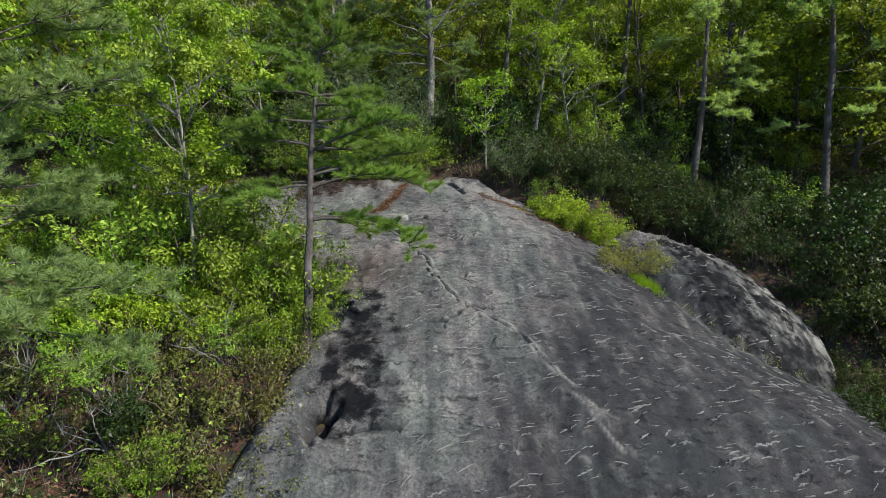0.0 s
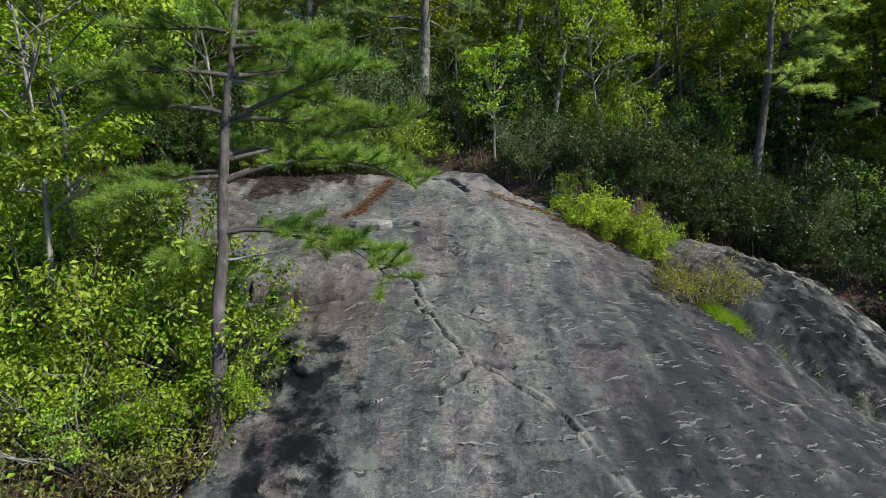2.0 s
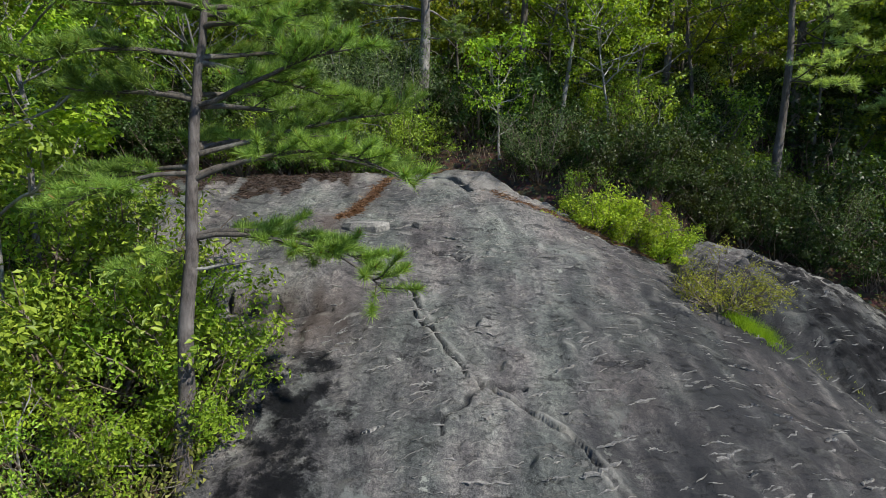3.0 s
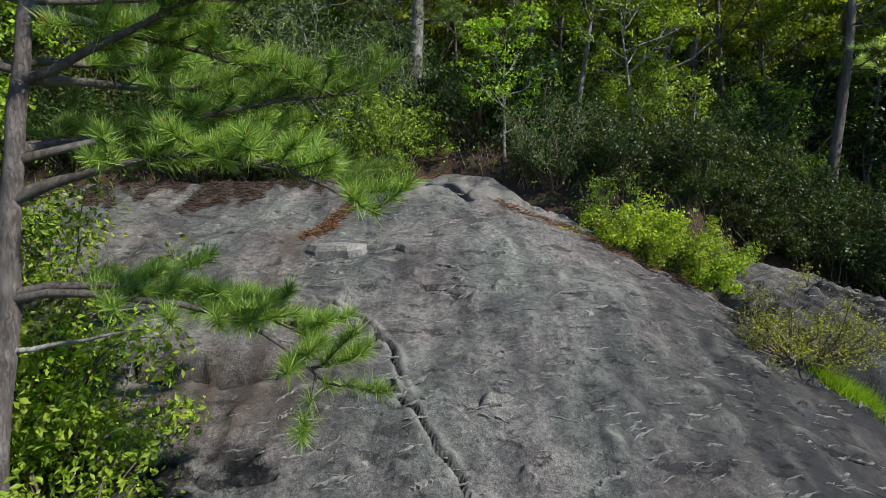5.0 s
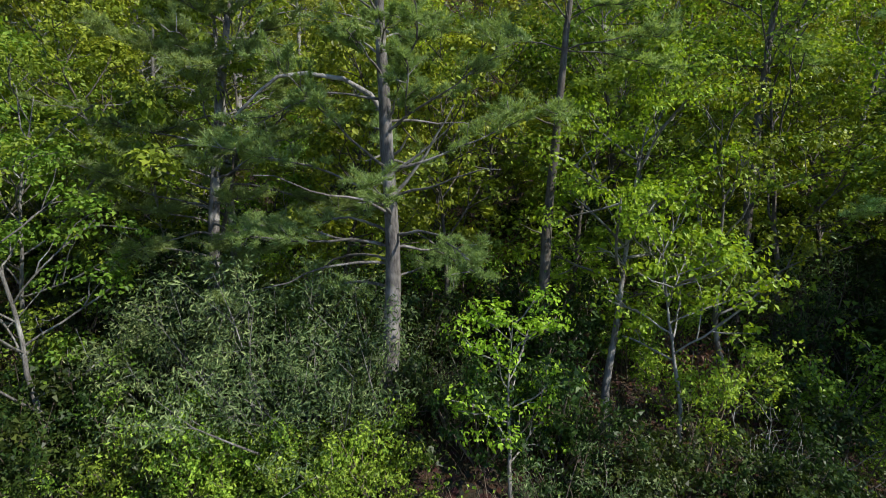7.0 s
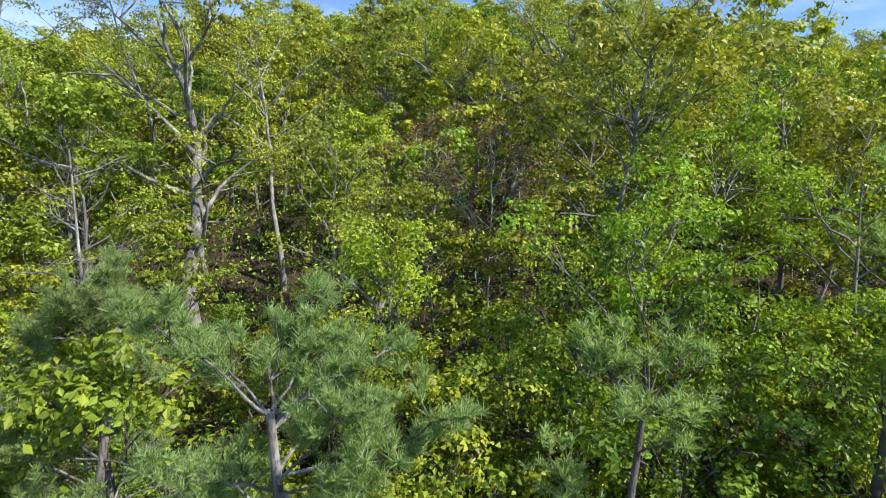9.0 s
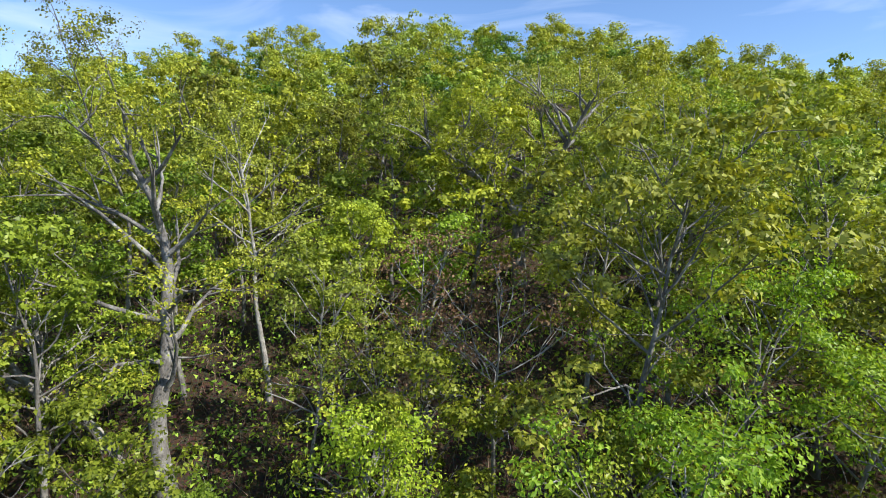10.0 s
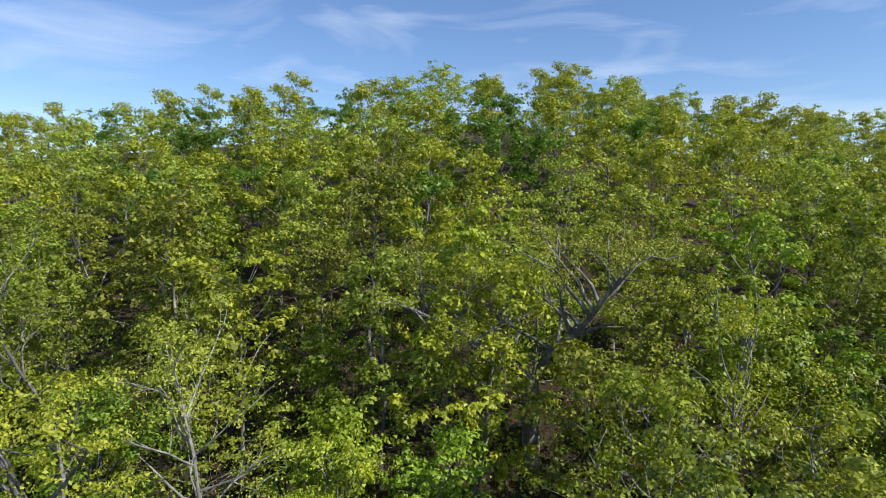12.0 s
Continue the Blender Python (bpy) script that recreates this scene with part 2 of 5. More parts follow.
LEAF_CANOPY = leaf_material("canopy_leaf", (0.098, 0.155, 0.013), (0.205, 0.292, 0.025), (0.35, 0.445, 0.05), 0.32, 0.45, 0.05, (0.66, 1.4))
LEAF_WOOD = leaf_material("wood_leaf", (0.075, 0.135, 0.016), (0.155, 0.262, 0.026), (0.30, 0.42, 0.055), 0.42, 0.45, 0.05, (0.65, 1.25))
LEAF_BRIGHT = leaf_material("bright_leaf", (0.108, 0.21, 0.014), (0.23, 0.37, 0.028), (0.39, 0.54, 0.055), 0.42, 0.45, 0.03)
LEAF_LAUREL = leaf_material("laurel_leaf", (0.05, 0.095, 0.03), (0.13, 0.205, 0.07), (0.28, 0.36, 0.15), 0.2, 0.55, 0.04)
# green lowered so that the leaf colour carries the shade of the wood
LEAF_SHADED = leaf_material("shaded_leaf", (0.012, 0.030, 0.006), (0.029, 0.062, 0.012), (0.07, 0.12, 0.026), 0.3, 0.45, 0.06)
LEAF_OLIVE = leaf_material("olive_leaf", (0.105, 0.138, 0.016), (0.220, 0.270, 0.034), (0.38, 0.43, 0.066), 0.32, 0.5, 0.03, (0.66, 1.35))
LEAF_TWIGGY = leaf_material("budding_leaf", (0.055, 0.075, 0.018), (0.125, 0.148, 0.034), (0.25, 0.275, 0.065), 0.36, 0.5, 0.04)
LEAF_RED = leaf_material("russet_bud", (0.09, 0.05, 0.03), (0.17, 0.10, 0.055), (0.28, 0.19, 0.10), 0.3, 0.6, 0.04)
GRASS = leaf_material("grass_blade", (0.09, 0.19, 0.012), (0.17, 0.34, 0.02), (0.30, 0.48, 0.05), 0.45, 0.45, 0.02)
DRY = leaf_material("dry_stem", (0.07, 0.05, 0.035), (0.17, 0.12, 0.08), (0.32, 0.27, 0.20), 0.2, 0.7, 0.03)
BUD = leaf_material("pine_bud", (0.20, 0.09, 0.03), (0.34, 0.16, 0.06), (0.45, 0.26, 0.11), 0.15, 0.6, 0.01)
FALLEN_FRESH = leaf_material("fresh_fallen_needle", (0.05, 0.025, 0.014), (0.125, 0.066, 0.036), (0.25, 0.145, 0.08), 0.15, 0.7, 0.02)
FALLEN = leaf_material("fallen_needle", (0.022, 0.016, 0.012), (0.052, 0.037, 0.028), (0.11, 0.078, 0.058), 0.15, 0.7, 0.02)


# ---------------- mesh tools ----------------
class Geo:
    """Collects points and faces, and links them as one mesh."""
    def __init__(self):
        self.v, self.f3, self.f4, self.n = [], [], [], 0

    def add(self, v, f):
        v, f = np.asarray(v, float), np.asarray(f, int)
        if len(v) and len(f):
            (self.f3 if f.shape[1] == 3 else self.f4).append(f + self.n)
            self.v.append(v)
            self.n += len(v)

    def mesh(self, name, mat, smooth=False):
        me = bpy.data.meshes.new(name)
        v = np.concatenate(self.v)
        f3 = np.concatenate(self.f3) if self.f3 else np.zeros((0, 3), int)
        f4 = np.concatenate(self.f4) if self.f4 else np.zeros((0, 4), int)
        loops = np.concatenate((f3.ravel(), f4.ravel()))
        starts = np.concatenate((np.arange(len(f3)) * 3, len(f3) * 3 + np.arange(len(f4)) * 4))
        me.vertices.add(len(v))
        me.vertices.foreach_set("co", v.astype(np.float32).ravel())
        me.loops.add(len(loops))
        me.loops.foreach_set("vertex_index", loops.astype(np.int32))
        me.polygons.add(len(starts))
        me.polygons.foreach_set("loop_start", starts.astype(np.int32))
        me.polygons.foreach_set("use_smooth", np.full(len(starts), smooth))
        me.update(calc_edges=True)
        me.materials.append(mat)
        return me


def part(name, geo, mat, parent=None, label="", smooth=False):
    ob = new(name, geo.mesh(name, mat, smooth))
    if parent:
        ob.parent = parent
    return tagged(ob, label=label)


def thing(name, m, label, category, group="", kind=""):
    ob = new(name)
    ob.empty_display_size = 0.2
    ob.matrix_basis = m
    return tagged(ob, label, category, group, kind)


def unit(a):
    return a / np.maximum(np.linalg.norm(a, axis=-1, keepdims=True), 1e-9)


def tube(geo, path, radii, sides=6, rough=0.0, rng=None):
    """A limb along a path, thick by radii, closed to a point at its tip."""
    p = np.asarray(path, float)
    n = len(p)
    d = unit(np.gradient(p, axis=0))
    ref = np.where(np.abs(d[:, 2:3]) > 0.9, np.array([[1.0, 0, 0]]), np.array([[0, 0, 1.0]]))
    a = unit(np.cross(d, ref))
    b = np.cross(d, a)
    ang = np.arange(sides) / sides * 2 * np.pi
    r = np.asarray(radii, float)[:, None] * np.ones((1, sides))
    if rough and rng is not None:
        r = r * (1 + rough * rng.standard_normal((n, sides)))
    v = p[:, None] + r[..., None] * (np.cos(ang)[None, :, None] * a[:, None] + np.sin(ang)[None, :, None] * b[:, None])
    i = np.arange(n - 1)[:, None] * sides
    j = np.arange(sides)[None]
    k = (np.arange(sides) + 1)[None] % sides
    f = np.stack((i + j, i + k, i + sides + k, i + sides + j), -1).reshape(-1, 4)
    geo.add(v.reshape(-1, 3), f)


def curve(p0, way, length, n, rng, wob=0.06, lift=0.0):
    """A wandering path of n points from p0."""
    w = np.array(way, float)
    w /= np.linalg.norm(w)
    pts = [np.array(p0, float)]
    for _ in range(n - 1):
        w = w + rng.standard_normal(3) * wob
        w[2] += lift
        w /= np.linalg.norm(w)
        pts.append(pts[-1] + w * length / (n - 1))
    return np.array(pts)


def blades(geo, c, way, length, width, rng, tri=True):
    """Thin pointed blades or needles from the points c."""
    side = unit(np.cross(way, rng.standard_normal(way.shape))) * width[:, None] * 0.5
    tip = c + way * length[:, None]
    n = len(c)
    v = np.stack((c - side, c + side, tip), 1).reshape(-1, 3)
    geo.add(v, np.arange(n * 3).reshape(-1, 3))


def leaves(geo, c, size, rng, up=0.55, aspect=0.62, tri=False, droop=0.15, out=None):
    """Leaves round the points c: pointed ovals with a fold, or single facets for far crowns."""
    n = len(c)
    nor = unit(rng.standard_normal((n, 3)) * (1.0 if out is None else 0.5) + np.array([0, 0, up * 2 if out is None else up]) + (0 if out is None else out * 1.2))
    d = unit(np.cross(nor, rng.standard_normal((n, 3))))
    d[:, 2] -= droop
    d = unit(d)
    s = np.cross(nor, d)
    L = size * rng.uniform(0.65, 1.35, n)[:, None]
    if tri:
        half = L * (0.5 if aspect > 0.55 else aspect * 0.72)
        v = np.stack((c - d * L * 0.4 - s * half, c - d * L * 0.4 + s * half, c + d * L * 0.65), 1)
        geo.add(v.reshape(-1, 3), np.arange(n * 3).reshape(-1, 3))
        return
    w = L * aspect * 0.5
    v = np.stack((c - d * L * 0.5, c + s * w + nor * L * 0.08, c + d * L * 0.5 - nor * L * 0.06, c - s * w + nor * L * 0.08), 1)
    geo.add(v.reshape(-1, 3), np.arange(n * 4).reshape(-1, 4))


def clusters(centres, radius, per, rng, flat=0.6):
    """per points scattered round each centre."""
    c = np.repeat(np.asarray(centres, float), per, 0)
    r = np.repeat(np.asarray(radius, float) * np.ones(len(centres)), per)[:, None]
    off = rng.standard_normal(c.shape)
    off = unit(off) * np.minimum(np.linalg.norm(off, axis=1, keepdims=True), 2.2)
    return c + off * r * np.array([0.55, 0.55, 0.55 * flat]), unit(off)


def sprays(centres, radius, per, rng, flat=0.6, twigs=7):
    """Leaf places in clumps: each clump is a few sprays on its upper side, with gaps between."""
    c = np.repeat(np.asarray(centres, float), twigs, 0)
    r = np.repeat(np.asarray(radius, float) * np.ones(len(centres)), twigs)[:, None]
    way = unit(rng.standard_normal(c.shape) + np.array([0, 0, 0.45]))
    sub = c + way * r * rng.uniform(0.25, 1.0, (len(c), 1)) * np.array([1, 1, flat])
    n = max(2, per // twigs)
    p = np.repeat(sub, n, 0)
    off = rng.standard_normal(p.shape)
    off = unit(off) * np.minimum(np.linalg.norm(off, axis=1, keepdims=True), 2.0)
    out = unit(np.repeat(way, n, 0) + off * 0.5)
    return p + off * np.repeat(r, n, 0) * np.array([0.21, 0.21, 0.11]), out


def lerp_path(path, u):
    x = np.clip(np.asarray(u, float), 0, 1) * (len(path) - 1)
    return np.stack([np.interp(x, np.arange(len(path)), path[:, k]) for k in range(3)], -1)


# ---------------- the lie of the land ----------------
def smooth(a, b, x):
    t = np.clip((np.asarray(x, float) - a) / (b - a), 0, 1)
    return t * t * (3 - 2 * t)


def profile(y, ys, zs, r=0.6):
    return sum(np.interp(y + k * r, ys, zs) for k in (-1, -0.5, 0, 0.5, 1)) / 5


def waves(x, y, scale, seed):
    """Smooth noise, about -1 to 1, as a sum of plane waves."""
    g = np.random.default_rng(seed)
    out = 0
    for _ in range(9):
        a, k, ph = g.uniform(0, 2 * np.pi), g.uniform(0.5, 1.7) / scale, g.uniform(0, 6.28)
        out = out + np.sin((x * np.cos(a) + y * np.sin(a)) * k * 6.28 + ph)
    return out / 4.2


DOME_Y = (-6, 0, 4, 7, 8.7, 10.4, 12, 13.2, 16.2, 18.7, 19.7, 22)
DOME_Z = (-13, -9.2, -7.2, -5.3, -4.2, -3.22, -2.48, -1.97, -0.87, -0.15, 0.25, 0.7)


def dome(x, y):
    a = np.interp(y, (9, 10.5, 13, 15, 18), (0.008, 0.019, 0.039, 0.041, 0.060))
    over = np.maximum(0, x - 7)
    z = profile(y, DOME_Y, DOME_Z) - a * (np.minimum(np.maximum(0, x), 7) ** 2 + 11.0 * over) - 0.10 * over ** 2 * smooth(13.5, 11, y)
    return z - 0.03 * np.maximum(0, -x - 3) ** 2 * smooth(17, 13, y)


def hump(x, y):
    z = -1.55 - 0.10 * np.maximum(0, x - 6) ** 2 - 0.095 * np.maximum(0, 18.5 - y) ** 2
    return z - 0.3 * np.maximum(0, 6 - x) ** 2 - 0.2 * np.maximum(0, y - 18.5) ** 2


def rock_base(x, y):
    d, h = dome(x, y), hump(x, y)
    return np.maximum(d, h) - 0.28 * np.exp(-((d - h) / 0.20) ** 2) * smooth(18.4, 17.0, y)


ROCK_EDGE = ((3.2, -5.4), (-0.5, -5.2), (-3.2, -3.4), (-4.6, 0), (-4.0, 6), (-3.4, 8.3), (-2.95, 9.7), (-2.7, 10.8), (-2.5, 12.2), (-3.5, 13.4), (-5.4, 14.8), (-7.6, 16.8), (-8.6, 19.3),
             (-3, 19.8), (-0.6, 20.3), (0.4, 20.5), (1.2, 20.0), (1.9, 19.1), (3.3, 18.6), (5.0, 18.3), (5.9, 19.0), (6.8, 19.4), (8.4, 19.2), (10.0, 17.8), (10.7, 16.2),
             (10.4, 14.9), (10.2, 13.9), (10.0, 12.6), (9.6, 10.6), (9.0, 7), (8.4, 2), (6.4, -3))


def edge_distance(x, y):
    """Metres to the rock's outline, positive inside."""
    x, y = np.asarray(x, float), np.asarray(y, float)
    best, inside = np.full(x.shape, 1e9), np.zeros(x.shape, bool)
    for (ax, ay), (bx, by) in zip(ROCK_EDGE, ROCK_EDGE[1:] + ROCK_EDGE[:1]):
        t = np.clip(((x - ax) * (bx - ax) + (y - ay) * (by - ay)) / ((bx - ax) ** 2 + (by - ay) ** 2), 0, 1)
        best = np.minimum(best, np.hypot(x - ax - t * (bx - ax), y - ay - t * (by - ay)))
        cross = ((ay > y) != (by > y)) & (x < (bx - ax) * (y - ay) / (by - ay + 1e-12) + ax)
        inside ^= cross
    return np.where(inside, best, -best)


HILL_Y = (-400, -60, -6, 0, 5, 8, 10, 12, 14, 16, 18, 20, 22, 30, 40, 55, 70, 90, 110, 140, 170, 260, 600, 2500)
HILL_Z = (-60, -28, -12.6, -9, -6.4, -4.7, -3.6, -2.7, -2.0, -1.2, -0.35, 0.3, 1.1, 4.0, 7.6, 13.2, 18.8, 26.4, 32.0, 38.0, 40, 24, -40, -60)


def land(x, y):
    x, y = np.asarray(x, float), np.asarray(y, float)
    z = profile(y, HILL_Y, HILL_Z, 0.8)
    z = z - smooth(4.0, 11.5, x) * np.interp(y, (-60, 13.5, 16, 18, 20.5, 26, 38), (4.2, 4.2, 3.4, 2.6, 1.9, 1.0, 0.0)) * smooth(60, 20, x)
    side = np.where(x > 12, x - 12, (12 - x) * 0.48)
    z = z - np.interp(side, (0, 10, 20, 45, 90, 200, 500), (0, 1.4, 3.5, 7.5, 11.0, 34, 60)) * smooth(35, 78, y)
    return z + waves(x, y, 7.0, 3) * 0.18


def ground_z(x, y):
    w = smooth(-0.6, 0.35, edge_distance(x, y))
    return land(x, y) * (1 - w) + (rock_base(x, y) - 0.45) * w


def at_ground(x, y, sink=0.05):
    return float(ground_z(np.array([x]), np.array([y]))[0]) - sink


def grid_mesh(xs, ys, zf):
    X, Y = np.meshgrid(xs, ys)
    v = np.stack((X, Y, zf(X, Y)), -1).reshape(-1, 3)
    nx, ny = len(xs), len(ys)
    i = (np.arange(ny - 1)[:, None] * nx + np.arange(nx - 1)[None]).ravel()
    return v, np.stack((i, i + 1, i + nx + 1, i + nx), -1)


def build_ground():
    xs = np.concatenate(([-2500, -900, -400, -200], np.arange(-130, -20, 5), np.arange(-20, 20, 0.4), np.arange(20, 131, 5), [200, 400, 900, 2500]))
    ys = np.concatenate(([-2500, -900, -300, -120], np.arange(-60, 0, 4), np.arange(0, 30, 0.4), np.arange(30, 150, 2.5), [150, 170, 200, 260, 400, 700, 1400, 2500]))
    g = Geo()
    g.add(*grid_mesh(xs, ys, ground_z))
    return tagged(part("ground", g, SOIL, smooth=True), "wooded hillside floor of dark soil and brown leaf litter", "ground", kind="structure")


def polyline(x, y, pts):
    """Distance to a line of points, and how far along it (0 to 1)."""
    best, along = np.full(np.shape(x), 1e9), np.zeros(np.shape(x))
    m = len(pts) - 1
    for i, ((ax, ay), (bx, by)) in enumerate(zip(pts, pts[1:])):
        t = np.clip(((x - ax) * (bx - ax) + (y - ay) * (by - ay)) / ((bx - ax) ** 2 + (by - ay) ** 2), 0, 1)
        d = np.hypot(x - ax - t * (bx - ax), y - ay - t * (by - ay))
        near = d < best
        best, along = np.where(near, d, best), np.where(near, (i + t) / m, along)
    return best, along


CRACKS = (   # line, half width, depth
    (((-1.5, 14.9), (-0.9, 14.5), (-0.45, 13.9), (-0.26, 13.17), (0.1, 12.6), (0.54, 12.0), (1.0, 11.65), (1.47, 11.3), (1.65, 11.0)), 0.024, 0.09),
    (((0.45, 12.05), (0.75, 12.0), (0.98, 12.02)), 0.05, 0.14),
    (((0.0, 11.3), (0.3, 11.75), (0.54, 12.0)), 0.03, 0.05),
    (((-0.23, 19.75), (-0.1, 19.5), (0.18, 19.35), (0.38, 19.1), (0.66, 18.67)), 0.055, 0.8),
    (((-0.2, 15.35), (0.1, 15.15), (0.32, 15.05)), 0.03, 0.07),
    (((-3.3, 13.7), (-2.7, 13.52), (-2.2, 13.5), (-1.6, 13.4)), 0.04, 0.22),
    (((-1.9, 16.2), (-1.2, 16.25), (-0.6, 16.25), (0.2, 16.1)), 0.018, 0.035),
    (((-4.6, 16.0), (-3.6, 16.4), (-3.0, 17.2), (-2.4, 17.9)), 0.025, 0.05),
    (((-1.6, 10.05), (-1.1, 10.0), (-0.75, 9.98)), 0.035, 0.08),
    (((-1.5, 9.15), (-1.0, 9.2), (-0.7, 9.1)), 0.035, 0.08),
    (((1.2, 8.9), (1.6, 8.75)), 0.03, 0.06),
    (((-2.2, 12.4), (-1.75, 12.25), (-1.3, 12.3)), 0.03, 0.08),
)


def litter_mask(x, y):
    """Where fallen needles lie thick: a mat at the top whose fingers run down the slope."""
    reach = 18.8 + 0.75 * waves(x * 1.0, 0 * y, 1.1, 71) + 0.22 * waves(x, y, 0.4, 72)
    reach = reach - 1.0 * smooth(-4.5, -7.5, x)
    gaps = smooth(-0.55, -0.25, waves(x * 1.5 + 0.3 * y, y * 0.6, 1.0, 73))
    return smooth(0.0, 0.14, y - reach) * smooth(-1.9, -2.3, x) * gaps


ROCK_GRID = []


def rock_height(x, y):
    """The height of the finished rock at a place."""
    xs, ys, Z = ROCK_GRID
    i = np.clip(np.searchsorted(xs, x) - 1, 0, len(xs) - 2)
    j = np.clip(np.searchsorted(ys, y) - 1, 0, len(ys) - 2)
    u, v = (x - xs[i]) / (xs[i + 1] - xs[i]), (y - ys[j]) / (ys[j + 1] - ys[j])
    return (Z[j, i] * (1 - u) + Z[j, i + 1] * u) * (1 - v) + (Z[j + 1, i] * (1 - u) + Z[j + 1, i + 1] * u) * v


def build_rock():
    xs = np.concatenate((np.arange(-9.4, -3.4, 0.06), np.arange(-3.4, 2.2, 0.03), np.arange(2.2, 12.0, 0.05)))
    ys = np.concatenate((np.arange(-6, 1.5, 0.25), np.arange(1.5, 6.5, 0.11), np.arange(6.5, 10.8, 0.05), np.arange(10.8, 15.0, 0.03), np.arange(15.0, 18.5, 0.05), np.arange(18.5, 19.9, 0.03), np.arange(19.9, 21.0, 0.05)))
    X, Y = np.meshgrid(xs, ys)
    d = edge_distance(X, Y)
    Z = rock_base(X, Y)
    Z = Z + 0.07 * waves(X, Y, 2.6, 11) + 0.030 * waves(X, Y, 0.9, 12) + 0.010 * waves(X, Y, 0.33, 13)
    # shallow exfoliation steps that cross the slope
    u = Y * 0.93 - X * 0.36 + 0.35 * waves(X, Y, 1.7, 14)
    teeth = np.mod(u / 0.62, 1.0)
    gate = np.clip(waves(X, Y, 0.55, 15) * 1.3 - 0.35, 0, 1)
    Z = Z + 0.075 * gate * np.exp(-((teeth - 0.5) / 0.13) ** 2)
    teeth2 = np.mod((Y * 0.8 - X * 0.6) / 0.27 + 0.4 * waves(X, Y, 0.8, 16), 1.0)
    Z = Z + 0.022 * np.clip(waves(X, Y, 0.3, 17) - 0.25, 0, 1) * np.exp(-((teeth2 - 0.5) / 0.16) ** 2)
    stain_shade = np.zeros_like(Z)
    for pts, wide, deep in CRACKS:
        jag = 0.0 if deep > 0.5 else 0.05
        q, a = polyline(X + jag * waves(X, Y, 0.4, 21), Y + jag * waves(X, Y, 0.4, 22), pts)
        w = wide * (0.75 + 0.25 * np.sin(np.pi * np.clip(a, 0.02, 0.98)))
        Z = Z - deep * np.exp(-(q / w) ** 4)
        # cracks are blackened in the colour as well, for the shade inside them
        stain_shade = np.maximum(stain_shade, np.exp(-(q / (w * 1.1)) ** 4))
    # broken relief on the side hump
    on_hump = smooth(-0.1, 0.3, hump(X, Y) - dome(X, Y))
    Z = Z + on_hump * (0.07 * np.abs(waves(X * 1.3 + 0.4 * Y, Y * 0.8, 0.9, 41)) + 0.03 * waves(X, Y, 0.4, 42))
    # raised pale vein along the long crack
    q, a = polyline(X - 0.06, Y + 0.06, CRACKS[0][0] + ((1.9, 10.5), (2.3, 9.8), (2.9, 8.9)))
    vein = np.exp(-((q - 0.06) / 0.035) ** 2) * np.clip(0.45 + 0.7 * waves(X, Y, 0.35, 23), 0, 1)
    Z = Z + 0.045 * np.clip(vein, 0, 1)
    # lifted slab beside the slot at the top; the ledge under the pine; the hollow low down
    q, a = polyline(X, Y, CRACKS[3][0])
    right = smooth(0.05, 0.2, X - np.interp(-Y, (-19.8, -18.6), (-0.25, 0.7)))
    Z = Z + 0.03 * right * smooth(1.0, 0.1, q)
    Z = Z + 0.24 * smooth(13.48, 13.66, Y + 0.06 * X + 0.15) * smooth(-4.6, -3.6, X) * smooth(-0.9, -2.2, X) * smooth(15.2, 14.0, Y)
    hole = np.exp(-(((X + 2.08 + 0.08 * waves(X, Y, 0.5, 24)) / 0.27) ** 2 + ((Y - 9.5 + 0.10 * waves(X, Y, 0.4, 25)) / 0.40) ** 2) ** 2)
    Z = Z - 0.42 * hole
    Z = Z - 1.1 * smooth(0.25, -0.75, d)
    # black film: the seep low on the flank; on the side hump's wet face, painted shade too
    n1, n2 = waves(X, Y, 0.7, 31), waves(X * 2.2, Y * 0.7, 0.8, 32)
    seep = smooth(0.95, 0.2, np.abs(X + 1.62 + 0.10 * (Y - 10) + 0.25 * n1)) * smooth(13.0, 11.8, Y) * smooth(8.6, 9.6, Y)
    film_shade = 0.58 * seep
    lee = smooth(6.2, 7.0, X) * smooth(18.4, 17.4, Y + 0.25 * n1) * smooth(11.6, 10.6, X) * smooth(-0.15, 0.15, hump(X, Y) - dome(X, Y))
    # sunlit top of the hump, kept free of the dark and painted pale
    lit_crest = smooth(7.2, 8.0, X) * smooth(14.0, 15.4, Y) * smooth(2.7, 1.5, d + 0.4 * n1) * np.clip(0.6 + 0.7 * n2, 0, 1)
    film_shade = np.maximum(film_shade, 0.50 * lee * (1 - lit_crest))
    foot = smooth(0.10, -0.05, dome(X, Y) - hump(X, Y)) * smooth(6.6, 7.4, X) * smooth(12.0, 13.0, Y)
    film_shade = np.maximum(film_shade, 0.44 * foot)
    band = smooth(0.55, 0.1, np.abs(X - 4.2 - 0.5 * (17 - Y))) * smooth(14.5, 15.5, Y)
    film_shade = np.maximum(film_shade, band * np.clip(0.35 + 0.25 * n1, 0, 0.6))
    mott = np.clip(waves(X * 1.6, Y * 0.5, 1.3, 33) * 0.45 + 0.3 * n1 - 0.25, 0, 0.5) * smooth(17.5, 13, Y)
    stain_shade = np.maximum(stain_shade, mott)
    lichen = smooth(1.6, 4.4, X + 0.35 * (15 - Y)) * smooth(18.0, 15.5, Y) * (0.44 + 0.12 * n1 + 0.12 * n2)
    stain_shade = np.maximum(stain_shade, np.clip(lichen * 2.0, 0, 0.88))
